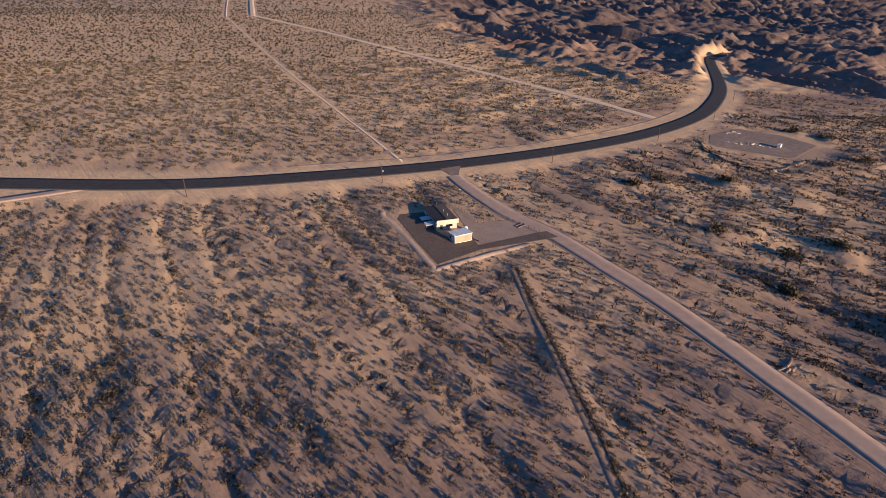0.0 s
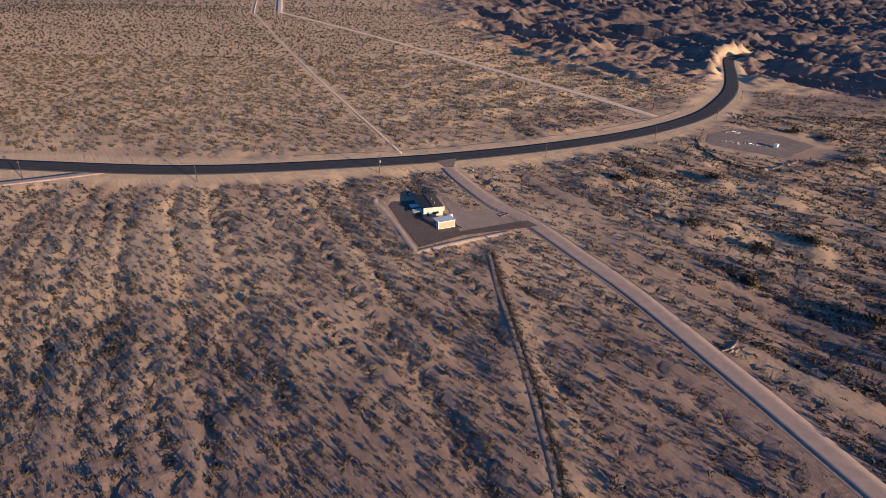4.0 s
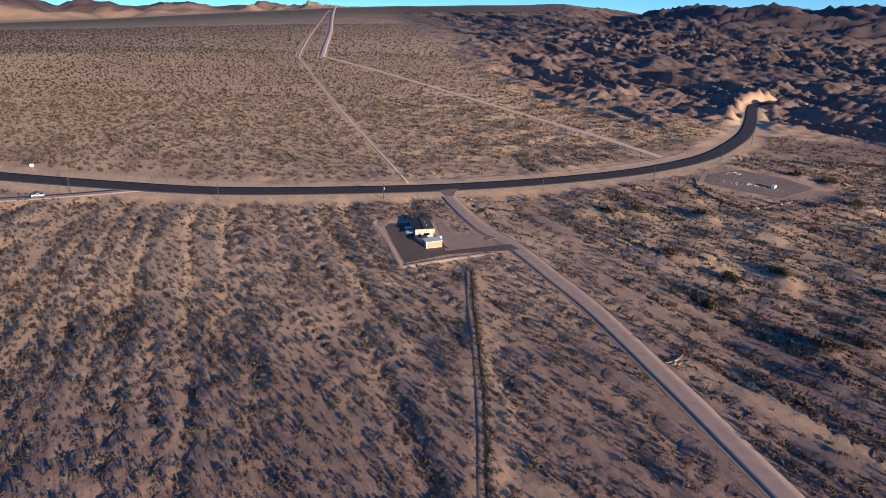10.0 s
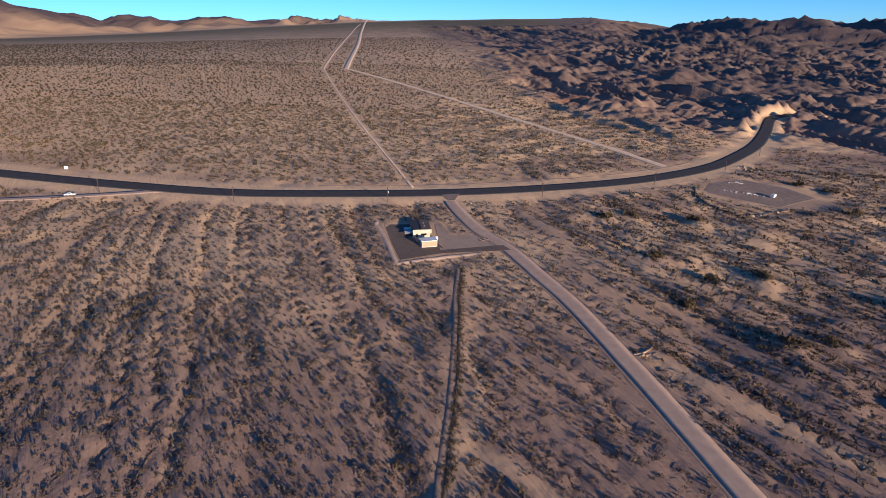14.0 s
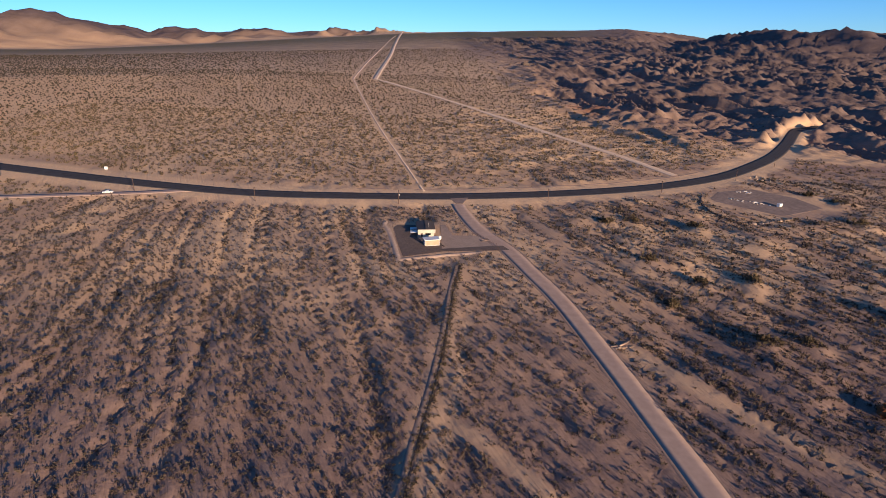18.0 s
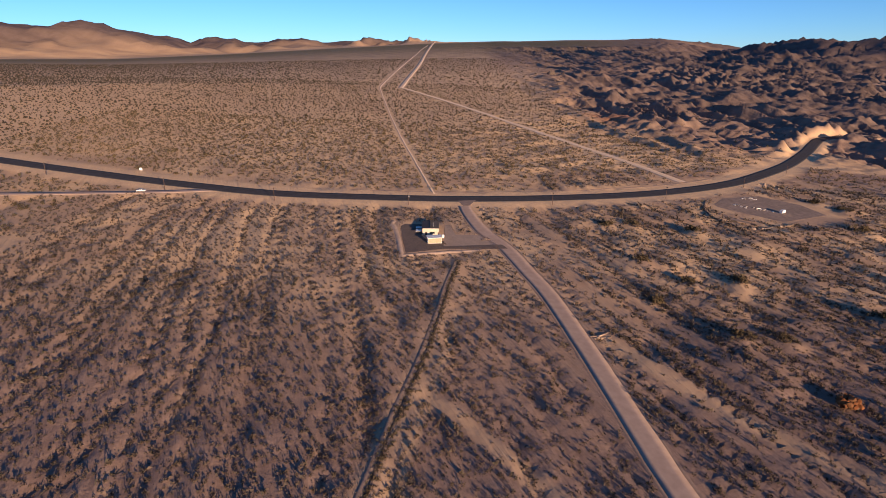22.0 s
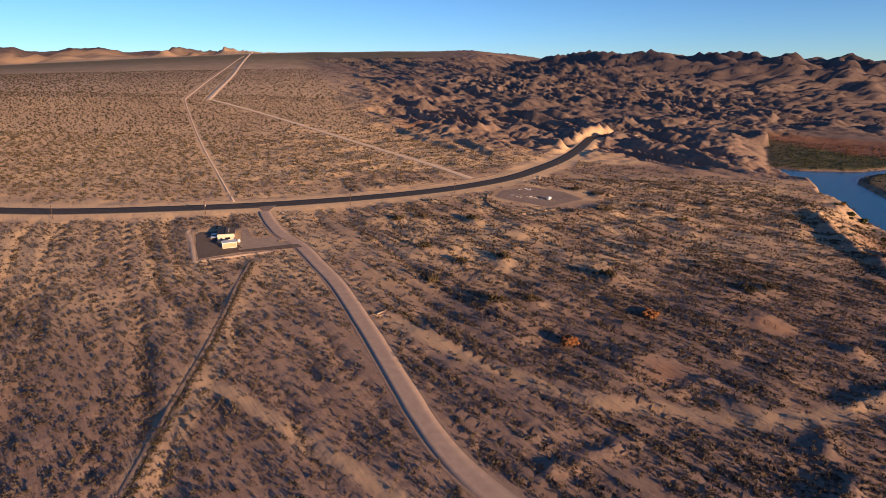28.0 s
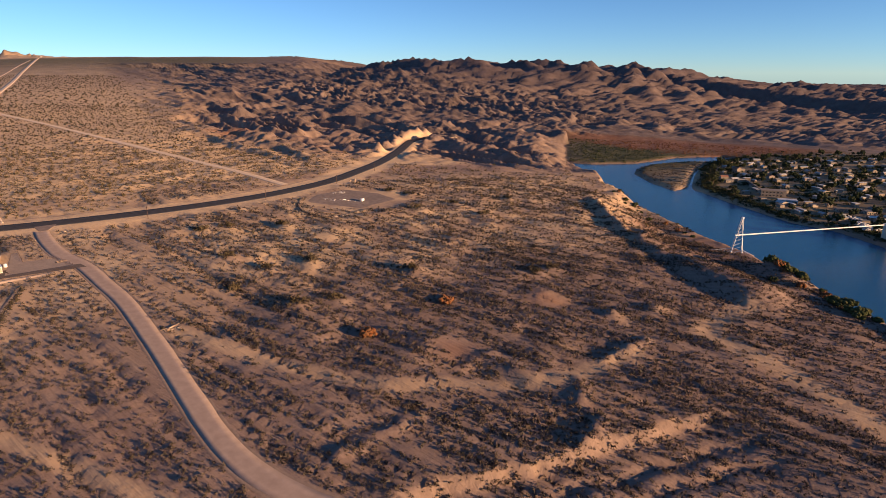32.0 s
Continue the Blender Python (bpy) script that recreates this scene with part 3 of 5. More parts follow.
    z = z + (crest - z) * m + cut_off * (small_rel * 7 + mid_rel * (17 * (1 - bad) + 14 * m) + far_rel * (7 + 52 * m) + (jag - 0.38) * 46 * m * (1.25 - m) + (jag2 - 0.5) * 9) - 60 * smooth(2750, 3300, r) * smooth(17, 25, az)
    skyl = np.interp(az, (-90, -60, -45, -38.1, -35.5, -34.1, -32.7, -30, -28.2, -26.1, -24.8, -23.9, -21.6, -20.2, -17.7, -15.5, -13.7, -9.6, -7.6, -3.9, -1, 1.8, 4.9, 9, 14, 17, 30),
                     (200, 330, 300, 255, 242, 266, 281, 235, 208, 189, 143, 177, 179, 158, 177, 192, 167, 172, 172, 161, 158, 158, 160, 166, 172, 176, 150))
    rise = smooth(3450, 4200, r) * (az > -100) * (az < 30) * smooth(30, 18, az)
    z = z + rise * (skyl - z) + rise * (1 - rise) * 2.6 * (ridged(x / 260, y / 260, 191, 5) - 0.5) * 150 * smooth(2, -8, az)
    z = z + rise * (ridged(x / 130, y / 130, 201, 3) - 0.45) * np.interp(az, (-30, -10, 0, 4, 20), (12, 5, 2, 12, 16))
    z = z + rise * (az < -4) * (ridged(x / 420, y / 420, 205, 5, 0.6) - 0.4) * 55
    if not full:
        return z
    slope_bare = bad
    sand = np.maximum.reduce([1 - smooth(13, 20 + 6 * fbm(x / 12, y / 12, 211, 2), d_road), 0.6 * (1 - smooth(2, 6, to_line(x, y, WASHTRACK))), 0.6 * (1 - smooth(3, 9, to_line(x, y, BANKTRACK))), 0.5 * (1 - smooth(1.5, 4, to_line(x, y, CROSSTRACK))),
                              0.7 * (1 - smooth(5, 9, to_line(x, y, THIN[::4]))) , 0.12 * slope_bare * smooth(0.5, 0.72, fbm(x / 40, y / 40, 221, 3))])
    # larger mounds get a paler sunward flank: their lit side painted as sand
    for mx, my, mh, mr in MOUNDS:
        if mh > 2.9:
            sand = np.maximum(sand, 0.3 * np.exp(-((x - mx - 3) ** 2 + (y - my + 4) ** 2) / mr ** 2))
    sand = np.maximum(sand, 0.75 * smooth(0.9, 0.6, np.hypot((x - 375) / 60, (y - 270) / 62)) * (x > 0.72 * y + 135) * (1 - 0.3 * slope_bare))
    sand = np.maximum(sand, 0.5 * smooth(0.86, 0.97, rill) * smooth(0.3, 0.55, fbm(x / 50, y / 50, 271, 2)) * (1 - bad) * (d_west > 0) * (r < 1500) * smooth(110, 70, y - 0.3 * np.maximum(x, 0)))
    sand = np.maximum(sand, 0.6 * (1 - smooth(0.8, 2.5, to_line(x, y, [(dx + 6.5, dy) for dx, dy in DITCH[8::4]]))))
    pad = [(194, 100), (191, 64), (229, 62), (268, 84), (295, 127), (254, 150), (215, 130)]
    sand = np.maximum(sand, np.where(inside(x, y, pad), 0.35, 0))
    sand = np.maximum(sand, w * 0.15 * np.exp(-((y - edge) / 1.6) ** 2))
    # sandy hummocks, made paler to stand for low sun on their faces
    sand = np.maximum(sand, hum * smooth(-95, -10, y) * (0.33 + 0.5 * smooth(0.35, 0.6, fbm(x / 18, y / 18, 275, 3))))
    band = smooth(-150, 10, y) * (1 - smooth(60, 150, x)) * (d_west > 0) * (1 - bad)
    sand = np.maximum(sand, band * (0.4 + 0.45 * smooth(0.3, 0.7, fbm(x / 26, y / 26, 293, 4))))
    sand = np.maximum(sand, 0.42 * (1 - smooth(3.2, 5.2, to_line(x, y, DITCH[::4]))))
    far = smooth(1300, 3000, r) * smooth(19, 9, az) * (az > -50)
    flat_e = (d_west <= 0) & (r < 1130) & (az > 20)
    beach = 1 - smooth(2, 9, d_shore)
    marsh = np.where(flat_e, smooth(1180, 1000, x - 0.0 * y + 0.6 * (y - 300)) * smooth(150, 230, y), 0)
    green = np.maximum(0.80 * far * (1 - smooth(3150, 3400, r)), np.where(flat_e, 0.55 + 0.45 * marsh, 0)) * (1 - 0.7 * beach * flat_e)
    scald = np.exp(-((r - 1500) / 90) ** 2) * (az < -24) * (az > -50) * smooth(0.42, 0.6, fbm(x / 160, y / 60, 231, 3))
    green, sand = green * (1 - scald), np.maximum(sand, 0.7 * scald)
    red = np.where(flat_e, 0.95 * smooth(760, 900, x + (fbm(x / 60, y / 60, 241, 3) - 0.5) * 180) * smooth(225, 300, y + 0.18 * (x - 600)), 0)
    sand = np.maximum(sand, 0.9 * (1 - smooth(5, 14, to_line(x, y, [(735, 535), (790, 572), (840, 590), (950, 530), (1107, 452)]))))
    for cx, cy, cr in ((424, 458, 13), (461, 474, 12), (340, 298, 12), (403, 424, 9), (352, 328, 10)):
        sand = np.maximum(sand, 0.3 * np.exp(-((x - cx) ** 2 + (y - cy) ** 2) / cr ** 2))
    sand = sand * (1 - 0.9 * smooth(34, 26, d_cut) * smooth(8.0, 9.5, d_cut) * smooth(372, 388, x))
    sand = np.maximum(sand, 0.45 * rise * (az > -8))
    # pale soil across the road, raised further for the glow opposite the sun
    north = smooth(100, 150, y - 0.3 * np.maximum(x, 0)) * (1 - smooth(1100, 1900, r)) * (1 - bad) * (d_west > 0)
    sand = np.maximum(sand, north * (0.8 + 0.2 * smooth(0.35, 0.65, fbm(x / 40, y / 40, 291, 4))))
    for rx, ry, rr in ((204, 415, 24), (280, 382, 24), (226, 428, 17), (172, 590, 22), (252, 384, 14), (305, 308, 14), (188, 440, 16)):
        red = np.maximum(red, 0.85 * np.exp(-((x - rx) ** 2 + (y - ry) ** 2) / rr ** 2) * smooth(0.32, 0.52, fbm(x / 30, y / 30, 251, 3)))
    for rx, ry, rr in ((251, -112, 10), (184, -139, 8), (420, -60, 34), (405, -100, 24), (440, -20, 24)):
        red = np.maximum(red, 0.6 * np.exp(-((x - rx) ** 2 + (y - ry) ** 2) / rr ** 2))
    # faint red: pink of the low sun put into the left range
    red = np.maximum(red, 0.05 * smooth(3400, 4000, r) * (az < -4))
    # dark rock on the far slopes also stands for their shade and haze
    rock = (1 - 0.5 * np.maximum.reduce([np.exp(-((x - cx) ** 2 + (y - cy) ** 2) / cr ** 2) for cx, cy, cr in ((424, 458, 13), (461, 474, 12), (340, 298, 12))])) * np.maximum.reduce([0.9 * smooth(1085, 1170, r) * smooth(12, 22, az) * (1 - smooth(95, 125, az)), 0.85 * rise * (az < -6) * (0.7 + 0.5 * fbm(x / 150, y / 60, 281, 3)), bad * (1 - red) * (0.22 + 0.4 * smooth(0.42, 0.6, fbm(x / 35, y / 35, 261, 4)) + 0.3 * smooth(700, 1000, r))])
    # weight of the haze tint, strongest on the far ranges
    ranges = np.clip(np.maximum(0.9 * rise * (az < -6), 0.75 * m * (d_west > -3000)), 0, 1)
    # east soil darkened: stony ground plus shade among the scrub, put in the tone
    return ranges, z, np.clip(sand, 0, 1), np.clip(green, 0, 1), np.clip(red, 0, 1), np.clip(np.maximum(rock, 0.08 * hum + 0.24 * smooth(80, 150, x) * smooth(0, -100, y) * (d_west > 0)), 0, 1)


def high(x, y):
    return float(height(np.array([float(x)]), np.array([float(y)]))[0])


def spaced(parts):
    """Coordinates along one axis: stretches of (start, end, step), then growing steps outward."""
    mid = np.concatenate([np.arange(a, b, s) for a, b, s in parts])
    lo, hi = [], []
    v, s = mid[0], parts[0][2]
    while v > -4750:
        s = min(s * 1.07, 60)
        v -= s
        lo.append(v)
    v, s = mid[-1], parts[-1][2]
    while v < 4750:
        s = min(s * 1.04, 24)
        v += s
        hi.append(v)
    return np.concatenate([lo[::-1], mid, hi])


def mesh_object(name, verts, faces, mat, parent=None, label="", smoothed=False):
    me = bpy.data.meshes.new(name)
    verts, faces = np.asarray(verts, np.float32), np.asarray(faces, np.int32)
    me.vertices.add(len(verts))
    me.vertices.foreach_set("co", verts.ravel())
    n = faces.shape[1]
    me.loops.add(faces.size)
    me.loops.foreach_set("vertex_index", faces.ravel())
    me.polygons.add(len(faces))
    me.polygons.foreach_set("loop_start", np.arange(0, faces.size, n, dtype=np.int32))
    me.polygons.foreach_set("loop_total", np.full(len(faces), n, np.int32))
    if smoothed:
        me.polygons.foreach_set("use_smooth", np.ones(len(faces), bool))
    me.update(calc_edges=True)
    me.validate()
    me.materials.append(mat)
    ob = new(name, me)
    if parent:
        ob.parent = parent
    if label:
        tagged(ob, label)
    return ob


# ---- ground ----
GX = spaced([(-330, -130, 4.0), (-130, 100, 2.2), (100, 580, 2.1), (580, 1000, 5.5)])
GY = spaced([(-265, -20, 2.0), (-20, 170, 2.4), (170, 600, 2.1), (600, 1200, 5.2)])
mx_, my_ = np.meshgrid(GX, GY)
g_haze, gz, g_sand, g_green, g_red, g_rock = height(mx_.ravel(), my_.ravel(), True)
nx, ny = len(GX), len(GY)
i0 = (np.arange(ny - 1)[:, None] * nx + np.arange(nx - 1)[None, :]).ravel()
ground = mesh_object("ground", np.stack([mx_.ravel(), my_.ravel(), gz], 1), np.stack([i0, i0 + 1, i0 + nx + 1, i0 + nx], 1), GROUND, smoothed=True)
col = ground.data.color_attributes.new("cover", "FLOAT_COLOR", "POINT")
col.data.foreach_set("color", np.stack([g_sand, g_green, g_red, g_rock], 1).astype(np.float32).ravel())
# painted haze weight of the far ranges
far_haze = ground.data.attributes.new("range", "FLOAT", "POINT")
far_haze.data.foreach_set("value", g_haze.astype(np.float32))
tagged(ground, "brown desert fan with rills, badlands and far ranges", "ground", kind="structure")

river = mesh_object("water", [(330, -760, WATER_Z), (900, -760, WATER_Z), (900, 330, WATER_Z), (330, 330, WATER_Z)], [(0, 1, 2, 3)], WATER)
tagged(river, "dark blue river between sandy banks and a village", "river", kind="structure")


def surface(x, y):
    """Height of the ground sheet itself, between its corners."""
    x, y = np.asarray(x, float), np.asarray(y, float)
    i, j = np.clip(np.searchsorted(GX, x) - 1, 0, nx - 2), np.clip(np.searchsorted(GY, y) - 1, 0, ny - 2)
    u, v = (x - GX[i]) / (GX[i + 1] - GX[i]), (y - GY[j]) / (GY[j + 1] - GY[j])
    g = gz.reshape(ny, nx)
    return (g[j, i] * (1 - u) + g[j, i + 1] * u) * (1 - v) + (g[j + 1, i] * (1 - u) + g[j + 1, i + 1] * u) * v


def on(x, y):
    return float(surface(np.array([x]), np.array([y]))[0])


def strip(name, line, widths, lift, mat, label, category, cols=5, edge=0.0, kind="structure"):
    """A band along a line that lies on the ground, with sides let into it."""
    p = np.array(line)
    t = np.gradient(p, axis=0)
    t /= np.linalg.norm(t, axis=1)[:, None]
    nrm = np.stack([-t[:, 1], t[:, 0]], 1)
    us = np.linspace(-0.5, 0.5, cols)
    rows = []
    for u in us:
        wv = widths + (fbm(p[:, 0] / 9, p[:, 1] / 9 + (u > 0) * 50, 301, 3) - 0.5) * edge * 2
        q = p + nrm * (u * wv)[:, None]
        rows.append(np.column_stack([q, surface(q[:, 0], q[:, 1]) + lift]))
    rows = np.array(rows)
    low0, low1 = rows[0] - (0, 0, lift + 0.6), rows[-1] - (0, 0, lift + 0.6)
    rows = np.concatenate([low0[None], rows, low1[None]])
    c, n = rows.shape[0], rows.shape[1]
    verts = rows.reshape(-1, 3)
    k = (np.arange(c - 1)[:, None] * n + np.arange(n - 1)[None, :]).ravel()
    ob = mesh_object(name, verts, np.stack([k, k + 1, k + n + 1, k + n], 1), mat, smoothed=True)
    uvs = np.concatenate([[0], np.linspace(0, 1, cols), [1]])
    lay = ob.data.uv_layers.new(name="across")
    vi = np.zeros(len(ob.data.loops), np.int32)
    ob.data.loops.foreach_get("vertex_index", vi)
    lay.data.foreach_set("uv", np.stack([uvs[vi // n], (vi % n) * 1.0], 1).astype(np.float32).ravel())
    return tagged(ob, label, category, kind=kind)


strip("road", ROAD, 12.0, 0.14, ASPHALT, "dark worn asphalt two-lane road with pale sandy shoulders", "road", 9)
strip("road_drive", DRIVE[1:], 7.8, 0.10, DIRT, "packed dirt drive running down the fan", "dirt road", 5, 0.5)
strip("road_spur", SPUR, 6.0, 0.06, DIRT, "dirt spur road curving off the asphalt", "dirt road", 4, 0.6)
strip("road_far_track", FAR_TRACK[2:], 7.5, 0.22, PALEDIRT, "pale graded dirt track crossing the scrub", "dirt road", 4, 0.8)
strip("road_straight_track", STRAIGHT, np.linspace(7.5, 13, len(STRAIGHT)), 0.35, PALEDIRT, "pale straight dirt track running to the horizon", "dirt road", 4, 0.8)
strip("road_thin_track", THIN, 1.5, 0.05, PALEDIRT, "faint narrow dirt track through the scrub", "dirt road", 3, 0.8)
strip("road_thin_track_far", THIN_FAR, np.linspace(2.2, 5, len(THIN_FAR)), 0.35, PALEDIRT, "faint narrow dirt track fading into the plain", "dirt road", 3, 0.8)


# ---- scrub ----
def clump(seed, subdiv, flat=0.75, rough=0.45):
    """One bush: a lumpy, open dome of facets."""
    r = np.random.default_rng(seed)
    if subdiv < 0:
        v = np.array([(1, 0, 0), (-0.5, 0.87, 0), (-0.5, -0.87, 0), (0.1, 0, 1.0)], float)
        f = np.array([(0, 1, 3), (1, 2, 3), (2, 0, 3)])
    elif subdiv in (4, 5, 6):
        # an open bush: upright sprays of leaves that spread from the foot
        n = {4: 30, 5: 19, 6: 12}[subdiv]
        a, lift_ = r.uniform(0, 6.283, n), r.uniform(0.12, 0.95, n)
        out = np.sqrt(r.uniform(0.02, 1.0, n)) * (0.55 + 0.45 * np.sin(np.pi * lift_))
        c = np.stack([np.cos(a) * out, np.sin(a) * out, lift_ * (1.1 - 0.35 * out)], 1)
        wide = {4: 0.21, 5: 0.27, 6: 0.35}[subdiv]
        leaf = np.repeat(c, 3, 0) + r.normal(0, wide, (3 * n, 3)) * (1, 1, 0.9)
        leaf[:, 2] = np.maximum(leaf[:, 2], -0.05)
        return leaf, np.arange(3 * n).reshape(n, 3)
    elif subdiv in (1, 3):
        n = 14 if subdiv == 1 else 26
        d = r.normal(0, 1, (n, 3))
        d = d / np.linalg.norm(d, axis=1)[:, None] * r.uniform(0.45, 0.95, (n, 1))
        d[:, 2] = np.abs(d[:, 2]) * 0.95
        v = np.repeat(d, 3, 0) + r.normal(0, 0.34 if subdiv == 1 else 0.22, (3 * n, 3))
        v[:, 2] = np.maximum(v[:, 2], -0.05)
        return v, np.arange(3 * n).reshape(n, 3)
    elif subdiv:
        bm = bmesh.new()
        bmesh.ops.create_icosphere(bm, subdivisions=subdiv, radius=1.0)
        v = np.array([w.co[:] for w in bm.verts])
        f = np.array([[w.index for w in q.verts] for q in bm.faces])
        bm.free()
    else:
        v = np.array([(1, 0, 0), (0, 1, 0), (-1, 0, 0), (0, -1, 0), (0, 0, 1.1)], float)
        f = np.array([(0, 1, 4), (1, 2, 4), (2, 3, 4), (3, 0, 4)])
    v *= 1 + (r.random((len(v), 1)) - 0.5) * 2 * rough
    v[:, 2] = np.maximum(v[:, 2], -0.35) * flat + 0.2
    return v, f


def scatter(name, places, size, seeds, subdiv, mat, label, lean=0.0, tall=(0.55, 0.95)):
    """Many clumps in one mesh, each set on the ground."""
    r = np.random.default_rng(len(places))
    temps = [clump(s, subdiv) for s in seeds]
    which = r.integers(0, len(temps), len(places))
    vs, fs, base = [], [], 0
    zz = surface(places[:, 0], places[:, 1])
    for k, (tv, tf) in enumerate(temps):
        m = which == k
        n = int(m.sum())
        if not n:
            continue
        a = r.uniform(0, 6.283, n)
        s = size[m]
        sx, sy, sz = s * r.uniform(0.75, 1.25, n), s * r.uniform(0.75, 1.25, n), s * r.uniform(tall[0], tall[1], n)
        x, y, z = tv[None, :, 0] * sx[:, None], tv[None, :, 1] * sy[:, None], tv[None, :, 2] * sz[:, None]
        ca, sa = np.cos(a)[:, None], np.sin(a)[:, None]
        v = np.stack([x * ca - y * sa + places[m, 0][:, None], x * sa + y * ca + places[m, 1][:, None], z + zz[m][:, None]], 2)
        vs.append(v.reshape(-1, 3))
        fs.append((tf[None] + (np.arange(n) * len(tv))[:, None, None] + base).reshape(-1, 3))
        base += n * len(tv)
    ob = mesh_object(name, np.concatenate(vs), np.concatenate(fs), mat)
    return tagged(ob, label, "shrubs", kind="stuff")


def sow(x0, x1, y0, y1, gap, seed):
    """Places for scrub, evenly spread in uneven rows, none on roads, yard and water."""
    r = np.random.default_rng(seed)
    gx, gy = np.meshgrid(np.arange(x0, x1, gap), np.arange(y0, y1, gap * 1.1))
    gx[::2] += gap / 2
    x, y = gx.ravel() + r.normal(0, 0.40 * gap, gx.size), gy.ravel() + r.normal(0, 0.45 * gap, gx.size)
    rill, psi = rills(x, y)
    plain = smooth(90, 130, y - 0.3 * np.maximum(x, 0))
    lean, cross = 0.906 * y - 0.423 * x, 0.906 * x + 0.423 * y
    row = ribs((cross + 7 * fbm(x / 50, y / 50, 423, 2)) / 2.2, lean / 36, 421, 2, 0.7, False)
    keep = np.maximum(0.9 * plain, (0.75 + 0.25 * smooth(0.25, 0.5, rill)) * smooth(0.98, 0.92, rill) * (0.6 + 0.4 * smooth(0.30, 0.58, fbm(psi / 9, y / 60, 401, 3))))
    combed = (0.22 + 0.55 * smooth(10, 90, x)) * (1 - 0.6 * plain)
    keep = keep * (1 - combed * smooth(0.58, 0.46, row))
    deep = np.where(inside(x, y, BAD_POLY), to_line(x, y, BAD_WEST), 0.0)
    keep = keep * (1 - 0.8 * smooth(20, 90, deep))
    keep = keep * smooth(19, 27, to_line(x, y, ROAD[::2]) + 5 * vnoise(x / 10, y / 10, 5))
    keep = keep * (to_line(x, y, DRIVE[::2]) > 5.0) * (to_line(x, y, FAR_TRACK[::3]) > 5) * (to_line(x, y, SPUR[::2]) > 4.5) * (to_line(x, y, THIN[::3]) > 3.0)
    keep = keep * (to_line(x, y, STRAIGHT[::2]) > 7) * (to_line(x, y, THIN_FAR[::2]) > 5) * ~inside(x, y, YARD) * smooth(2.0, 4.5, to_line(x, y, YARD + YARD[:1]))
    keep = keep * (0.15 + 0.85 * smooth(3, 7, to_line(x, y, WASHTRACK))) * (0.15 + 0.85 * smooth(3, 8, to_line(x, y, BANKTRACK))) * (0.1 + 0.9 * smooth(2, 4, to_line(x, y, CROSSTRACK))) * smooth(3.0, 5.0, to_line(x, y, DITCH[::3]))
    keep = keep * smooth(9, 13, np.hypot(x - 251, y + 112)) * smooth(7, 10, np.hypot(x - 184, y + 139))
    keep = keep * (x < np.interp(y, BANK_Y, BANK_X) - 4) * smooth(0.75, 1.0, np.hypot((x - 235) / 48, (y - 95) / 36)) * np.where(x > 0.72 * y + 135, smooth(0.5, 0.95, np.hypot((x - 375) / 60, (y - 270) / 62)), 1)
    ok = r.random(x.size) < keep
    az = np.degrees(np.arctan2(x - EYE[0], y - EYE[1]))
    ok &= (az > -62) & (az < 112) | (np.hypot(x - EYE[0], y - EYE[1]) < 330)
    return np.stack([x[ok], y[ok]], 1)


def sizes(n, mean, seed):
    return np.random.default_rng(seed).gamma(7, mean / 7, n).clip(0.35 * mean, 2.0 * mean)


near = np.concatenate([sow(-170, 90, -350, -20, 1.6, 1), sow(-190, 95, -20, 62, 1.75, 3)])
rs = np.random.default_rng(11)
scatter("desert_scrub_near", near, sizes(len(near), 0.60, 11), range(10, 24), 5, SCRUB, "low red-brown creosote scrub on dry soil", tall=(0.9, 1.5))
east = sow(90, 430, -350, -40, 1.15, 12)
scatter("desert_scrub_east", east, sizes(len(east), 0.60, 12), range(100, 114), 6, SCRUB, "low brown and olive scrub in rows on sandy hummocks", tall=(0.9, 1.4))
slope_ = sow(90, 460, -40, 150, 1.5, 16)
scatter("desert_scrub_slope", slope_, sizes(len(slope_), 0.68, 17), range(130, 144), 6, SCRUB, "low brown scrub on the hummocks below the road", tall=(0.9, 1.4))
mid = np.concatenate([sow(-330, -190, -140, 330, 2.9, 2), sow(-190, 95, 62, 330, 2.9, 23), sow(95, 330, 150, 330, 2.9, 4), sow(330, 540, -20, 330, 3.3, 9)])
scatter("desert_scrub", mid, sizes(len(mid), 0.90, 13), range(20, 34), 5, SCRUB_DARK, "low brown and olive creosote scrub on dry soil", tall=(0.9, 1.5))
far = np.concatenate([sow(-760, -330, 0, 700, 3.9, 5), sow(-330, 420, 330, 700, 3.6, 6)])
scatter("desert_scrub_far", far, sizes(len(far), 0.84, 14), range(30, 38), 0, SCRUB_DARK, "brown creosote scrub covering the far plain", tall=(0.9, 1.5))
beyond = np.concatenate([sow(-1500, 260, 700, 1500, 7.0, 7), sow(-1500, -760, 200, 700, 7.0, 8)])
scatter("desert_scrub_distant", beyond, sizes(len(beyond), 1.15, 15), range(40, 43), 0, SCRUB_DARK, "brown creosote scrub thinning towards the horizon", tall=(0.8, 1.2))
tu = sow(-140, 330, -262, 30, 1.9, 10)
scatter("dry_tufts", tu[:9000], rs.uniform(0.10, 0.30, min(len(tu), 9000)), range(44, 48), -1, SCRUB, "dry grass tufts and stones between the scrub")


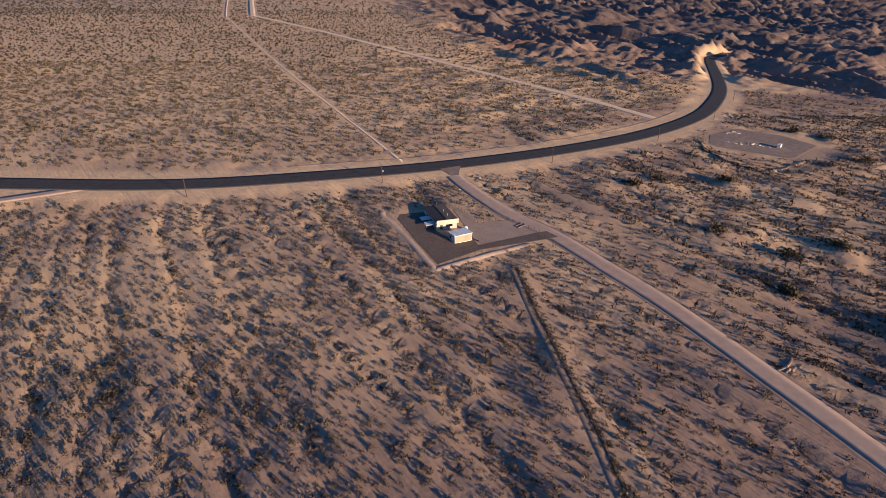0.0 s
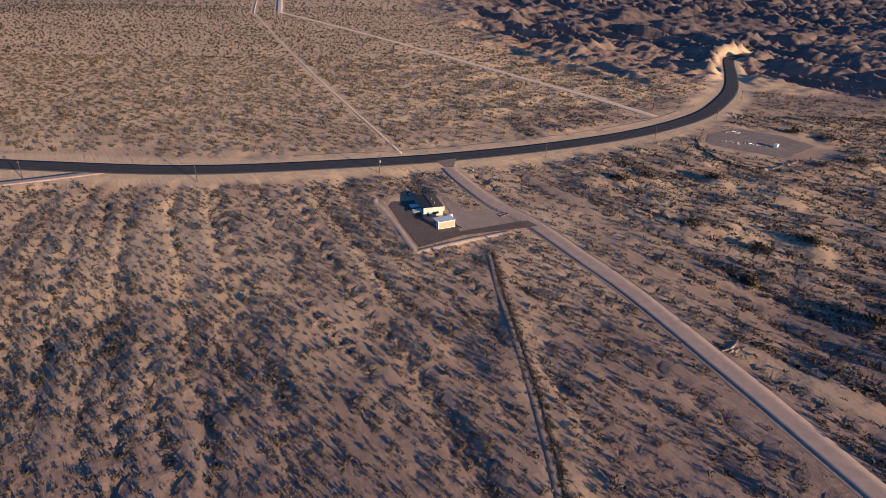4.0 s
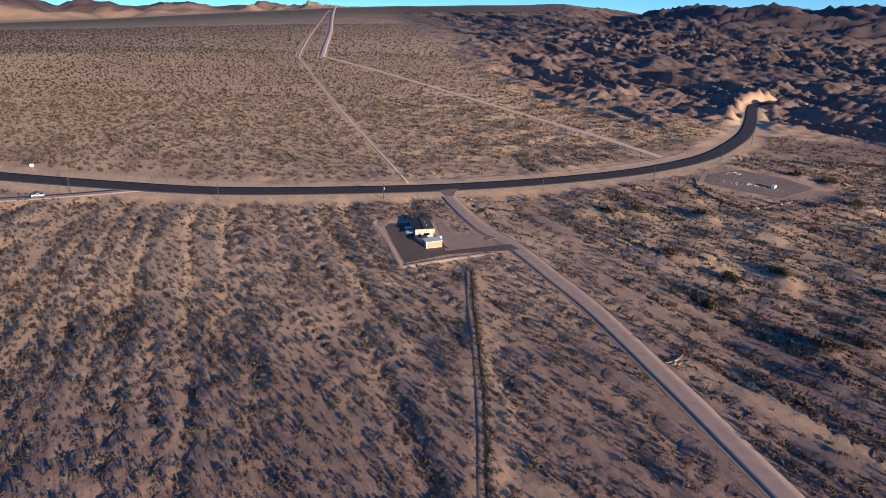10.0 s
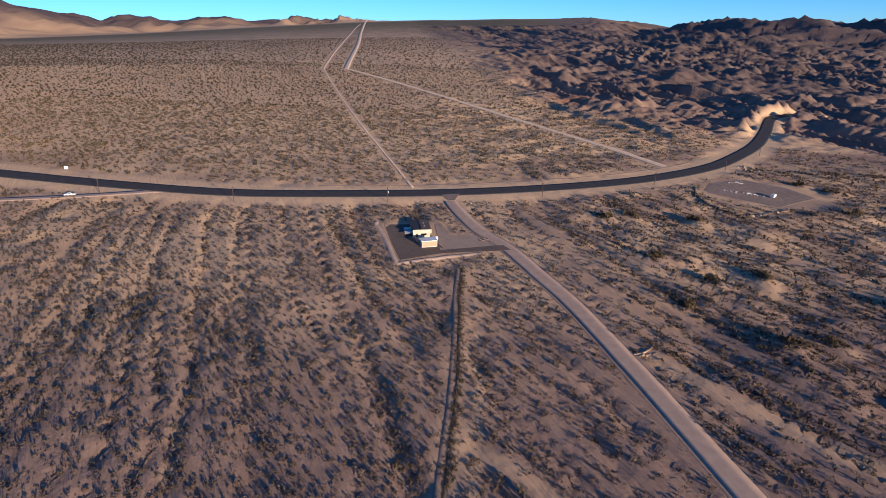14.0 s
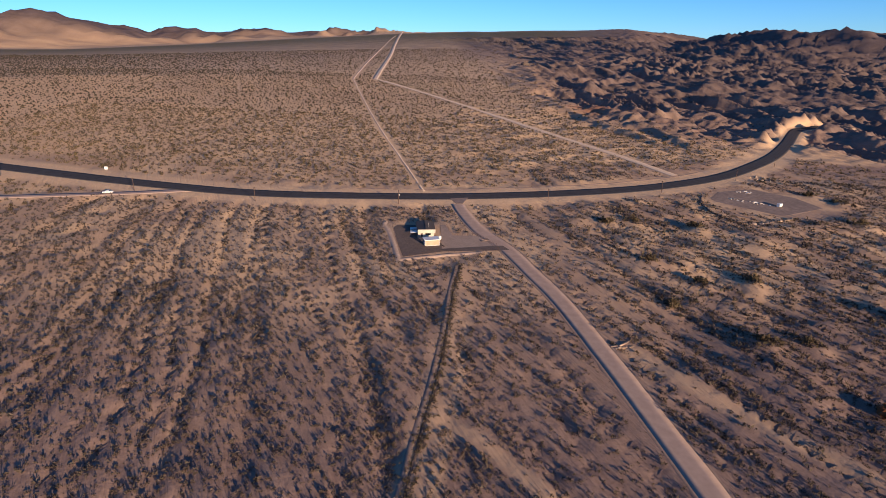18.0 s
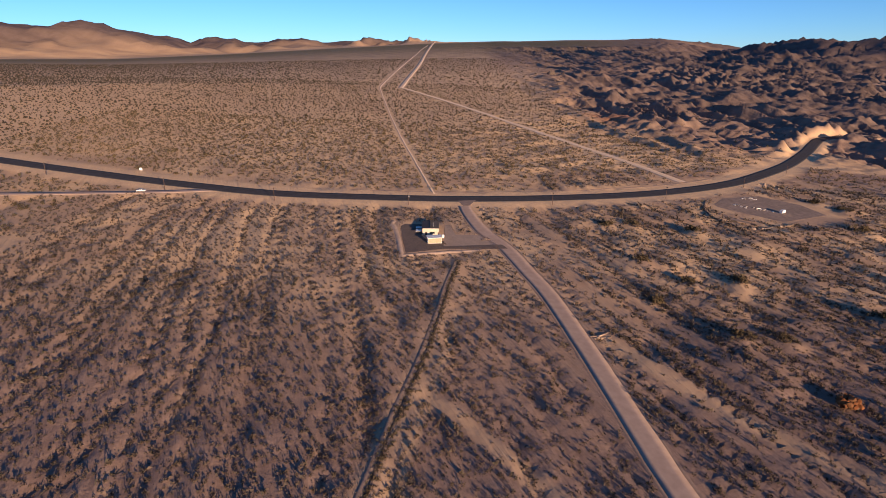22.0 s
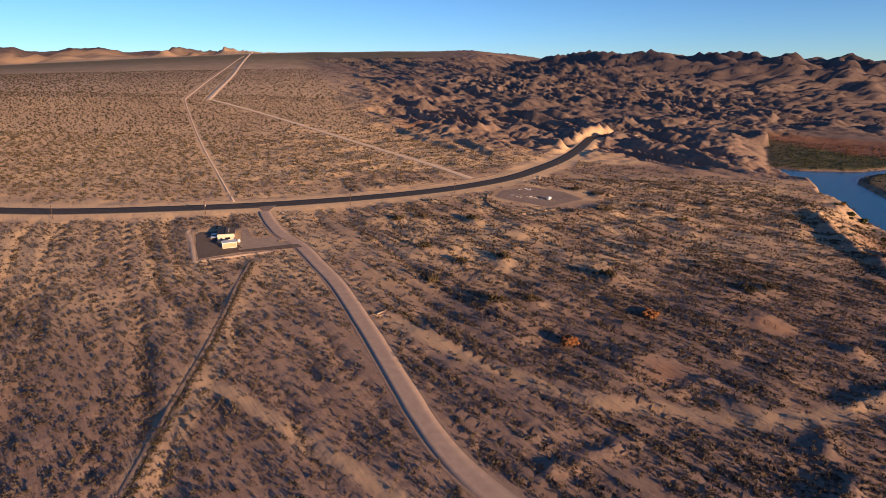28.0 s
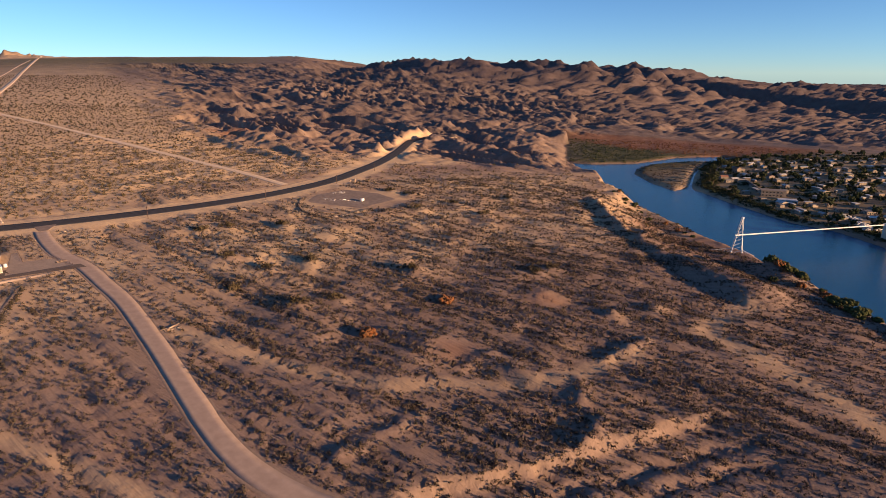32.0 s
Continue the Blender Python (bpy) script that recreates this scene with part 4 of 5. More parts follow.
def beside_rills(x0, x1, y0, y1, n, seed):
    """Places along the channels, where taller brush finds water."""
    r = np.random.default_rng(seed)
    q = np.stack([r.uniform(x0, x1, n), r.uniform(y0, y1, n)], 1)
    rill, psi = rills(q[:, 0], q[:, 1])
    ok = (rill > 0.82) & (rill < 0.965) & (fbm(q[:, 0] / 18, q[:, 1] / 18, 411, 2) > 0.36)
    ok &= (to_line(q[:, 0], q[:, 1], ROAD[::2]) > 26) & (to_line(q[:, 0], q[:, 1], DRIVE[::2]) > 5.5) & ~inside(q[:, 0], q[:, 1], YARD) & (to_line(q[:, 0], q[:, 1], DITCH[::3]) > 3)
    return q[ok & (q[:, 0] < np.interp(q[:, 1], BANK_Y, BANK_X) - 6)]


chan = beside_rills(-170, 420, -262, 55, 60000, 17)
scatter("wash_brush", chan, sizes(len(chan), 0.66, 16), range(120, 128), 5, SCRUB, "taller dark brush along the dry channels", tall=(0.6, 1.1))
big = np.array([(a - 0.3 * d, b + 0.5 * d) for a, b, c, d in MOUNDS[:THICKETS]])
tops = np.repeat(big, 14, 0) + rs.normal(0, 1.9, (len(big) * 14, 2))
scatter("mesquite_thicket", tops, rs.uniform(1.1, 2.1, len(tops)), range(50, 58), 4, SCRUB_DARK, "dark mesquite thickets on sandy hummocks", tall=(1.0, 1.5))


# ---- tools for things ----
def thing(name, x, y, label, category, group="", turn=0.0, z=None, sink=0.0):
    ob = new(name)
    ob.matrix_world = pose(x, y, (on(x, y) if z is None else z) - sink, 0, 0, turn)
    ob.empty_display_size = 0.5
    return tagged(ob, label, category, group)


def part(name, bm, mat, parent, label=""):
    me = bpy.data.meshes.new(name)
    bm.normal_update()
    bm.to_mesh(me)
    bm.free()
    me.materials.append(mat)
    ob = new(name, me)
    ob.parent = parent
    if label:
        tagged(ob, label)
    return ob


def box(sx, sy, sz, x=0, y=0, z=0, bevel=0.0, turn=0.0, bm=None, tilt=0.0):
    """A block whose foot stands at (x, y, z)."""
    bm = bm or bmesh.new()
    got = bmesh.ops.create_cube(bm, size=1.0)["verts"]
    m = pose(x, y, z, tilt, 0, turn) @ Matrix.Translation((0, 0, sz / 2)) @ Matrix.Diagonal((sx, sy, sz, 1))
    bmesh.ops.transform(bm, matrix=m, verts=got)
    if bevel:
        edges = {e for v in got for e in v.link_edges}
        bmesh.ops.bevel(bm, geom=list(edges), offset=bevel, segments=1, affect="EDGES")
    return bm


def rod(p0, p1, r0, r1=None, sides=8, bm=None):
    """A tapered round bar from p0 to p1."""
    bm = bm or bmesh.new()
    p0, p1 = Vector(p0), Vector(p1)
    got = bmesh.ops.create_cone(bm, cap_ends=True, segments=sides, radius1=r0, radius2=r0 if r1 is None else r1, depth=(p1 - p0).length)["verts"]
    m = Matrix.Translation((p0 + p1) / 2) @ (p1 - p0).to_track_quat("Z", "Y").to_matrix().to_4x4()
    bmesh.ops.transform(bm, matrix=m, verts=got)
    return bm


def prism(points, depth, x=0, y=0, z=0, turn=0.0):
    """An outline in the xz plane pulled along y."""
    bm = bmesh.new()
    a = [bm.verts.new((px, 0, pz)) for px, pz in points]
    b = [bm.verts.new((px, depth, pz)) for px, pz in points]
    bm.faces.new(a)
    bm.faces.new(b[::-1])
    for i in range(len(a)):
        j = (i + 1) % len(a)
        bm.faces.new((a[j], a[i], b[i], b[j]))
    bmesh.ops.transform(bm, matrix=pose(x, y, z, 0, 0, turn), verts=bm.verts)
    bmesh.ops.recalc_face_normals(bm, faces=bm.faces)
    return bm


def stone(seed, size, flat=0.8, subdiv=1):
    r = random.Random(seed)
    bm = bmesh.new()
    bmesh.ops.create_icosphere(bm, subdivisions=subdiv, radius=size)
    for v in bm.verts:
        v.co *= r.uniform(0.72, 1.15)
        v.co.z = v.co.z * flat + size * 0.25
    return bm


def leafy(seed, size, clumps, mat_seed=0):
    """A crown of many small uneven clumps with gaps between them."""
    r = np.random.default_rng(seed)
    bm = bmesh.new()
    for k in range(clumps):
        d = r.normal(0, 1, 3)
        d = d / np.linalg.norm(d) * r.uniform(0.35, 1.0)
        got = bmesh.ops.create_icosphere(bm, subdivisions=1, radius=1.0)["verts"]
        s = size[0] * r.uniform(0.20, 0.36)
        for v in got:
            v.co *= r.uniform(0.6, 1.25)
        bmesh.ops.transform(bm, matrix=pose(d[0] * size[0], d[1] * size[0], size[2] + d[2] * size[1], *r.uniform(0, 360, 3)) @ Matrix.Diagonal((s, s, s * 0.8, 1)), verts=got)
    return bm


# ---- the yard and its buildings ----
def flat_patch(name, poly, lift, mat, label, category, step=2.0):
    """A thin bed on the ground inside an outline."""
    xs, ys = [p[0] for p in poly], [p[1] for p in poly]
    bm = bmesh.new()
    vs = [bm.verts.new((x, y, 0)) for x, y in poly]
    f = bm.faces.new(vs)
    ext = bmesh.ops.extrude_face_region(bm, geom=[f])["geom"]
    top = [v for v in ext if isinstance(v, bmesh.types.BMVert)]
    low = set(bm.verts) - set(top)
    for v in top:
        v.co.z = on(v.co.x, v.co.y) + lift
    for v in low:
        v.co.z = on(v.co.x, v.co.y) - 0.4
    bmesh.ops.recalc_face_normals(bm, faces=bm.faces)
    ob = part(name, bm, mat, None)
    return tagged(ob, label, category, kind="structure")


TURNOUT = simple("grey_brown_gravel", (0.16, 0.118, 0.095), (0.28, 0.205, 0.16), 0.4, 0.95, 0, 0.08)
flat_patch("ground_yard_gravel", [(7.5, -12.5), (4.5, 2), (0.8, 24), (2.5, 28), (12, 29), (13, 12), (16, 6), (25, 6), (25, -1.5), (24.5, -5)], 0.10, GRAVEL, "dark brown gravel bed of the fenced yard", "gravel")
flat_patch("ground_yard_pale", [(25, 6), (24.5, 30), (27, 31), (30.5, 16), (42.5, 17), (51, 5), (25, -1.5)], 0.10, PALEGRAVEL, "pale gravel parking area of the yard", "gravel")
flat_patch("ground_yard_strip", [(24.5, -4.9), (25, -1.6), (51, 5), (54.5, 5.4), (57, 0.5), (53, -0.5)], 0.13, GRAVEL, "dark gravel strip leading to the drive", "gravel")
APRON = simple("dusty_apron", (0.17, 0.125, 0.10), (0.26, 0.19, 0.152), 0.5, 0.95, 0, 0.06)
flat_patch("pavement_apron", [(30.5, 75.5), (41.5, 78.5), (38.8, 71), (37.5, 66.5), (34, 66), (32.5, 70)], 0.17, APRON, "worn dirty apron where the drive meets the road", "pavement")


flat_patch("ground_turnout", [(208, 114), (197, 100), (191, 84), (195, 68), (208, 62), (232, 72), (262, 88), (256, 108), (236, 124)], 0.10, TURNOUT, "dark grey gravel turnout below the road", "gravel")


def berm(name, line, wide, tall, mat, label, category):
    """A low rounded bank along a line."""
    p = np.array(line)
    t = np.gradient(p, axis=0)
    t /= np.linalg.norm(t, axis=1)[:, None]
    nrm = np.stack([-t[:, 1], t[:, 0]], 1)
    rows = []
    for u, h in ((-0.5, -0.3), (-0.28, 0.6), (0, 1.0), (0.28, 0.6), (0.5, -0.3)):
        k = 0.6 + 0.8 * vnoise(p[:, 0] / 5.3 + u, p[:, 1] / 5.3, 305)
        q = p + nrm * u * wide
        rows.append(np.column_stack([q, surface(q[:, 0], q[:, 1]) + h * tall * (k if h > 0 else 1)]))
    rows = np.array(rows)
    c, n = rows.shape[:2]
    k = (np.arange(c - 1)[:, None] * n + np.arange(n - 1)[None, :]).ravel()
    return tagged(mesh_object(name, rows.reshape(-1, 3), np.stack([k, k + 1, k + n + 1, k + n], 1), mat, smoothed=True), label, category, kind="structure")


def offset(line, d):
    p = np.array(line)
    t = np.gradient(p, axis=0)
    t /= np.linalg.norm(t, axis=1)[:, None]
    return [tuple(q) for q in p + np.stack([-t[:, 1], t[:, 0]], 1) * d]


YARDBANK = simple("pale_yard_sand", (0.42, 0.30, 0.215), (0.56, 0.41, 0.30), 0.8, 0.95, 0, 0.08)
SANDBANK = simple("sandy_bank", (0.22, 0.155, 0.118), (0.31, 0.222, 0.165), 0.8, 0.95, 0, 0.08)
berm("trim_yard_bank", curve([(44, -3.5), (25, -9), (7, -15.2), (5.6, -14.6), (1.5, 6), (-2.2, 22), (-4.5, 27), (-3.5, 33)], 1.5), 3.0, 0.34, YARDBANK, "pale sandy bank round the yard", "earth bank")
berm("trim_drive_bank_west", offset(DRIVE[12:], 4.5), 1.2, 0.05, SANDBANK, "low bladed bank along the dirt drive", "earth bank")
berm("trim_drive_bank_east", offset(DRIVE[6:], -4.5), 1.3, 0.10, SANDBANK, "low bladed bank along the dirt drive", "earth bank")
berm("trim_road_bank_north", offset([p for p in ROAD if -40 < p[0] < 230], 15.0), 1.7, 0.22, SANDBANK, "broken sandy bank along the road shoulder", "earth bank")
berm("trim_ditch_bank", offset(DITCH, -1.7), 2.2, 0.22, SANDBANK, "spoil bank of a narrow ditch", "earth bank")
# flat dark strip: the shadow inside the ditch, put in as colour
strip("trim_ditch_bed", DITCH, 1.0, 0.06, GRAVEL, "dark strip standing for the shade inside a narrow ditch", "ditch", 3, 0.5)
dp = np.array(DITCH)
dr = np.random.default_rng(31)
sel = dr.integers(0, len(dp), 1100)
side = dr.normal(0.2, 0.6, 1100)
dn = np.array(offset(DITCH, 1.0)) - dp
scatter("ditch_scrub", dp[sel] + dn[sel] * side[:, None] + dr.normal(0, 1.0, (1100, 2)), dr.uniform(0.25, 0.7, 1100), range(60, 68), 5, SCRUB_DARK, "dark dead brush lining the ditch")
rk = dr.integers(0, len(dp), 900)
scatter("ditch_stones", dp[rk] + dn[rk] * dr.normal(-0.6, 0.8, 900)[:, None] + dr.normal(0, 1.0, (900, 2)), dr.uniform(0.12, 0.4, 900), range(68, 74), -1, ROCK, "pale stones thrown up along the ditch")


TAN = simple("tan_metal_siding", (0.36, 0.29, 0.19), (0.46, 0.38, 0.26), 1.2, 0.6, 0, 0.004)


def make_shed():
    s = thing("metal_shed", 17.1, 1.0, "tan metal shed with a pale low-pitched roof on gravel", "shed", turn=13.0, sink=0.35)
    part("wall", box(7.0, 4.6, 3.2, 3.5, 2.3, 0, 0.03), TAN, s)
    part("roof", prism([(-0.25, 3.2), (7.25, 3.2), (7.25, 3.34), (-0.25, 3.34)], 5.2, 0, -0.3, 0), WHITE, s, "pale painted metal roof")
    part("roof", prism([(-0.28, 0), (0, 0), (0, 1.0), (-0.28, 0.14)], 0.1, 0, -0.3, 3.2), WHITE, s)
    bm = bmesh.new()
    for k in range(15):
        box(0.05, 0.04, 3.05, 0.35 + k * 0.45, -0.02, 0.05, bm=bm)
    part("siding_rib", bm, TAN, s)
    for x in (0.05, 6.95):
        part("corner_trim", box(0.16, 0.16, 3.2, x, 0.02, 0), WHITE, s)
    part("eave_trim", box(7.2, 0.10, 0.28, 3.5, -0.06, 3.0), WHITE, s)
    part("base_trim", box(7.05, 0.08, 0.2, 3.5, -0.05, 0.3), WHITE, s)
    d = part("door", box(0.06, 1.2, 2.2, -0.03, 1.5, 0.3, 0.01), WHITE, s, "white side door in shade")
    part("handle", rod((-0.1, 1.05, 1.3), (-0.06, 1.05, 1.3), 0.05), STEEL, d)
    w = part("window", box(0.05, 1.0, 0.9, -0.03, 3.2, 1.3), GLASS, s, "small dark window")
    part("frame", box(0.08, 1.15, 0.08, -0.04, 3.2, 1.24), WHITE, w)
    return s


def make_house():
    h = thing("house", 13.4, 13.0, "long low house with brown shingle roof and pale walls", "house", turn=4.0, sink=0.5)
    wid, dep, eave, ridge = 8.0, 15.5, 3.45, 4.0
    part("wall", prism([(0, 0), (wid, 0), (wid, eave), (wid / 2, ridge - 0.15), (0, eave)], dep), CREAM, h)
    part("gable_panel", prism([(0.0, 2.2), (wid + 0.6, 2.2), (wid + 0.6, eave + 0.55), (0.0, eave + 0.65)], 0.14, 0, -0.38), CREAM, h, "cream gable panel facing the low sun")
    for sgn in (0, 1):
        x0, x1 = (-0.45, wid / 2) if sgn == 0 else (wid / 2, wid + 0.7)
        z0, z1 = (eave - 0.1, ridge) if sgn == 0 else (ridge, eave - 0.15)
        part("roof_slope", prism([(x0, z0), (x1, z1), (x1, z1 + 0.16), (x0, z0 + 0.16)], dep + 0.7, 0, -0.35), BROWNROOF, h)
    part("ridge_cap", box(0.3, dep + 0.7, 0.1, wid / 2, dep / 2, ridge + 0.13), BROWNROOF, h)
    for k, y in enumerate((4.0, 8.5)):
        v = part("roof_vent", rod((wid * 0.7, y, 3.9), (wid * 0.7, y, 4.6), 0.12), STEEL, h)
        part("cap", rod((wid * 0.7, y, 4.6), (wid * 0.7, y, 4.72), 0.2), STEEL, v)
    for y in (2.2, 6.6, 11.2):
        w = part("window", box(0.06, 1.5, 1.1, -0.02, y, 1.3), GLASS, h, "dark window in the shaded wall")
        part("frame", box(0.10, 1.7, 0.08, -0.03, y, 1.22), WHITE, w)
        part("frame", box(0.10, 1.7, 0.08, -0.03, y, 2.4), WHITE, w)
    d = part("door", box(1.0, 0.06, 2.0, 1.9, -0.04, 0.3, 0.01), BROWNROOF, h, "brown front door")
    part("handle", rod((2.3, -0.1, 1.3), (2.3, -0.05, 1.3), 0.05), STEEL, d)
    w = part("window", box(2.6, 0.06, 1.1, 5.0, -0.03, 1.1), GLASS, h, "wide dark front window")
    part("frame", box(2.8, 0.1, 0.08, 5.0, -0.05, 1.03), WHITE, w)
    for k, y in enumerate((3.2, 8.6)):
        c = part("awning", box(3.4, 3.6, 0.12, -1.9, y, 2.0, 0.02, tilt=0), WHITE, h, "flat white awning beside the wall")
        for px, py in ((-3.4, y - 1.6), (-3.4, y + 1.6)):
            part("post", rod((px, py, 0), (px, py, 2.0), 0.05), STEEL, c)
    return h


make_shed()
make_house()
tank = thing("water_tank", 24.1, 11.0, "round white water tank on the gravel", "tank", sink=0.1)
bm = rod((0, 0, 0), (0, 0, 1.5), 0.8, 0.8, 18)
part("shell", bm, WHITE, tank)
part("lid", rod((0, 0, 1.5), (0, 0, 1.75), 0.78, 0.2, 18), WHITE, tank)
part("pipe", rod((0.7, -0.5, 0), (0.7, -0.5, 1.1), 0.06), STEEL, tank)

FENCE = [(27, 31), (30.3, 15.8), (43, 17.2), (51.2, 4.6), (52.5, -10)]


def make_fence(line, gap, label):
    f = thing("wire_fence", line[0][0], line[0][1], label, "fence")
    o = f.matrix_world.translation
    for (x0, y0), (x1, y1) in zip(line, line[1:]):
        n = max(1, round(math.hypot(x1 - x0, y1 - y0) / gap))
        for k in range(n):
            u, v = k / n, (k + 1) / n
            a, b = (x0 + (x1 - x0) * u, y0 + (y1 - y0) * u), (x0 + (x1 - x0) * v, y0 + (y1 - y0) * v)
            za, zb = on(*a) - o.z, on(*b) - o.z
            part("post", rod((a[0] - o.x, a[1] - o.y, za - 0.3), (a[0] - o.x, a[1] - o.y, za + 1.5), 0.06, 0.05, 6), WOOD, f)
            for h in (0.6, 1.0, 1.4):
                part("wire", rod((a[0] - o.x, a[1] - o.y, za + h), (b[0] - o.x, b[1] - o.y, zb + h), 0.012, None, 4), WOOD, f)
    return f


make_fence(FENCE, 2.6, "rusty wire fence on weathered wooden posts")
make_fence([(7.5, -13.4), (3.6, 5), (0, 25), (2.5, 31), (26.5, 32)], 3.0, "rusty wire fence on weathered wooden posts")
make_fence([(7.5, -13.4), (25, -6.4), (52, -1.4)], 3.0, "rusty wire fence on weathered wooden posts")
log0 = thing("timber_stack", 44.5, 9.5, "low frame of grey timbers lying on gravel", "timbers", turn=20, sink=0.0)
for a, b in (((0, 0), (4.5, 0.6)), ((0, 1.8), (4.4, 2.4)), ((0.2, 0), (0, 1.9)), ((4.4, 0.5), (4.3, 2.5)), ((2.2, 0.2), (2.1, 2.2))):
    part("beam", rod((*a, 0.3), (*b, 0.3), 0.16, None, 6), TURNOUT, log0)
kerb = thing("timber_edging", 26.2, 1.0, "dark timber edging beside the shed", "timber", turn=120, sink=0.0)
part("beam", box(11.0, 0.35, 0.45, 5.5, 0, 0, 0.03), WOOD, kerb)


# ---- along the road ----
def make_pole():
    p = thing("utility_pole", 1.0, 61.5, "weathered wooden utility pole with one crossarm", "utility pole", "poles along the road", sink=0.3)
    part("pole", rod((0, 0, 0), (0, 0, 8.3), 0.19, 0.13, 8), WOOD, p)
    part("crossarm", box(0.14, 2.4, 0.16, 0.12, 0, 7.6, 0.01), WOOD, p)
    for y in (-1.05, -0.45, 0.45, 1.05):
        part("insulator", rod((0.12, y, 7.75), (0.12, y, 7.95), 0.06, 0.04, 6), DARK, p)
    part("brace", rod((0.12, -0.8, 7.6), (0.1, 0, 7.0), 0.03, None, 5), STEEL, p)
    part("brace", rod((0.12, 0.8, 7.6), (0.1, 0, 7.0), 0.03, None, 5), STEEL, p)
    return p


pole0 = make_pole()
for x, y in ((-235, 82), (-148, 63.5), (-78, 55.5), (89, 78), (167.5, 106.5), (235, 146), (290, 196)):
    u = math.degrees(math.atan2(0.25, 1.0)) if x > 50 else 0
    copy_thing(pole0, pose(x, y, on(x, y) - 0.3, 0, 0, u))
lampbox = part("transformer", rod((0.45, 0, 5.2), (0.45, 0, 6.2), 0.28, 0.28, 10), STEEL, pole0, "grey transformer can")
part("bracket", box(0.35, 0.1, 0.1, 0.22, 0, 5.7), STEEL, lampbox)
tagged(pole0, "weathered wooden utility pole with a transformer can")


def make_car():
    c = thing("pickup", -160.0, 58.4, "white pickup parked on the dirt spur", "car", turn=8.0)
    part("body", prism([(-2.6, 0.5), (2.6, 0.5), (2.65, 0.95), (2.5, 1.1), (1.4, 1.15), (0.7, 1.75), (-0.6, 1.78), (-0.8, 1.15), (-2.6, 1.12)], 1.85, 0, -0.92, 0), WHITE, c)
    part("windscreen", prism([(1.30, 1.18), (1.36, 1.18), (0.76, 1.70), (0.70, 1.70)], 1.6, 0.02, -0.8, 0), GLASS, c)
    part("side_window", box(1.15, 1.88, 0.42, 0.05, 0, 1.22), GLASS, c)
    for x in (-1.7, 1.65):
        for y in (-0.9, 0.9):
            w = part("wheel", rod((x, y - 0.11, 0.36), (x, y + 0.11, 0.36), 0.36, None, 14), TYRE, c)
            part("rim", rod((x, y - 0.13, 0.36), (x, y + 0.13, 0.36), 0.2, None, 10), STEEL, w)
    for y in (-0.7, 0.7):
        part("headlight", box(0.05, 0.3, 0.16, 2.62, y, 0.78), GLASS, c)
    part("bumper", box(0.15, 1.8, 0.2, -2.65, 0, 0.5, 0.02), STEEL, c)


make_car()
sign = thing("road_sign", -183, 101, "white square road sign on a post", "sign", turn=10)
part("post", rod((0, 0, -0.3), (0, 0, 2.6), 0.05), STEEL, sign)
part("panel", box(2.0, 0.05, 1.8, 0, -0.06, 1.0, 0.01), WHITE, sign, "blank white sign panel")
for x, y, s, k in ((22, 59, 0.7, 1), (27.5, 57.5, 0.9, 2), (46, 62, 0.6, 3), (33, 50, 0.5, 4), (14, 64, 0.5, 5)):
    st = part("boulder", stone(k, s), ROCK, None)
    st.matrix_world = pose(x, y, on(x, y) - 0.1)
    tagged(st, "pale boulder on the sandy road shoulder", "boulder", "shoulder boulders")


def make_headwall():
    w = thing("headwall", 83.2, -81.5, "curved pale concrete headwall beside the drive", "wall", sink=0.5)
    n = 8
    for k in range(n):
        u = k / (n - 1)
        x, y = 7.6 * u, 4.2 * u * u
        a = math.degrees(math.atan2(8.4 * u, 7.6))
        part("wall_block", box(1.3, 0.5, 0.75 + 0.5 * u + 0.1 * math.sin(k * 2.1), x, y, 0, 0.06, a), SANDBANK if k % 3 else ROCK, w)
    for k in range(9):
        st = stone(90 + k, 0.5 + 0.05 * (k % 4))
        bmesh.ops.translate(st, vec=(1.0 + 0.75 * k, 0.1 * k - 1.2 + 0.25 * (k % 3), 0.3), verts=st.verts)
        part("footing_stone", st, ROCK, w)
    return w


make_headwall()

# ---- the turnout with rubble ----
arc = curve([(193, 104), (186, 88), (184, 72), (189, 60), (199, 54), (214, 58), (228, 63)], 1.7)
for k, (x, y) in enumerate(arc):
    st = part("boulder", stone(200 + k % 9, 0.75 + 0.17 * (k % 5)), DARKROCK if k < 34 else ROCK, None)
    st.matrix_world = pose(x, y, on(x, y) - 0.1, 0, 0, 40 * k)
    tagged(st, "rough boulder in a row edging the turnout", "boulder", "boulders edging the turnout")
trailer = thing("utility_trailer", 234, 87, "small white box trailer among rubble", "trailer", turn=35)
part("body", box(3.6, 1.9, 1.8, 0, 0, 0.5, 0.06), WHITE, trailer)
part("drawbar", rod((1.8, 0, 0.5), (3.0, 0, 0.45), 0.06), STEEL, trailer)
for y in (-0.95, 0.95):
    part("wheel", rod((0, y - 0.1, 0.32), (0, y + 0.1, 0.32), 0.32, None, 12), TYRE, trailer)
rr = random.Random(5)
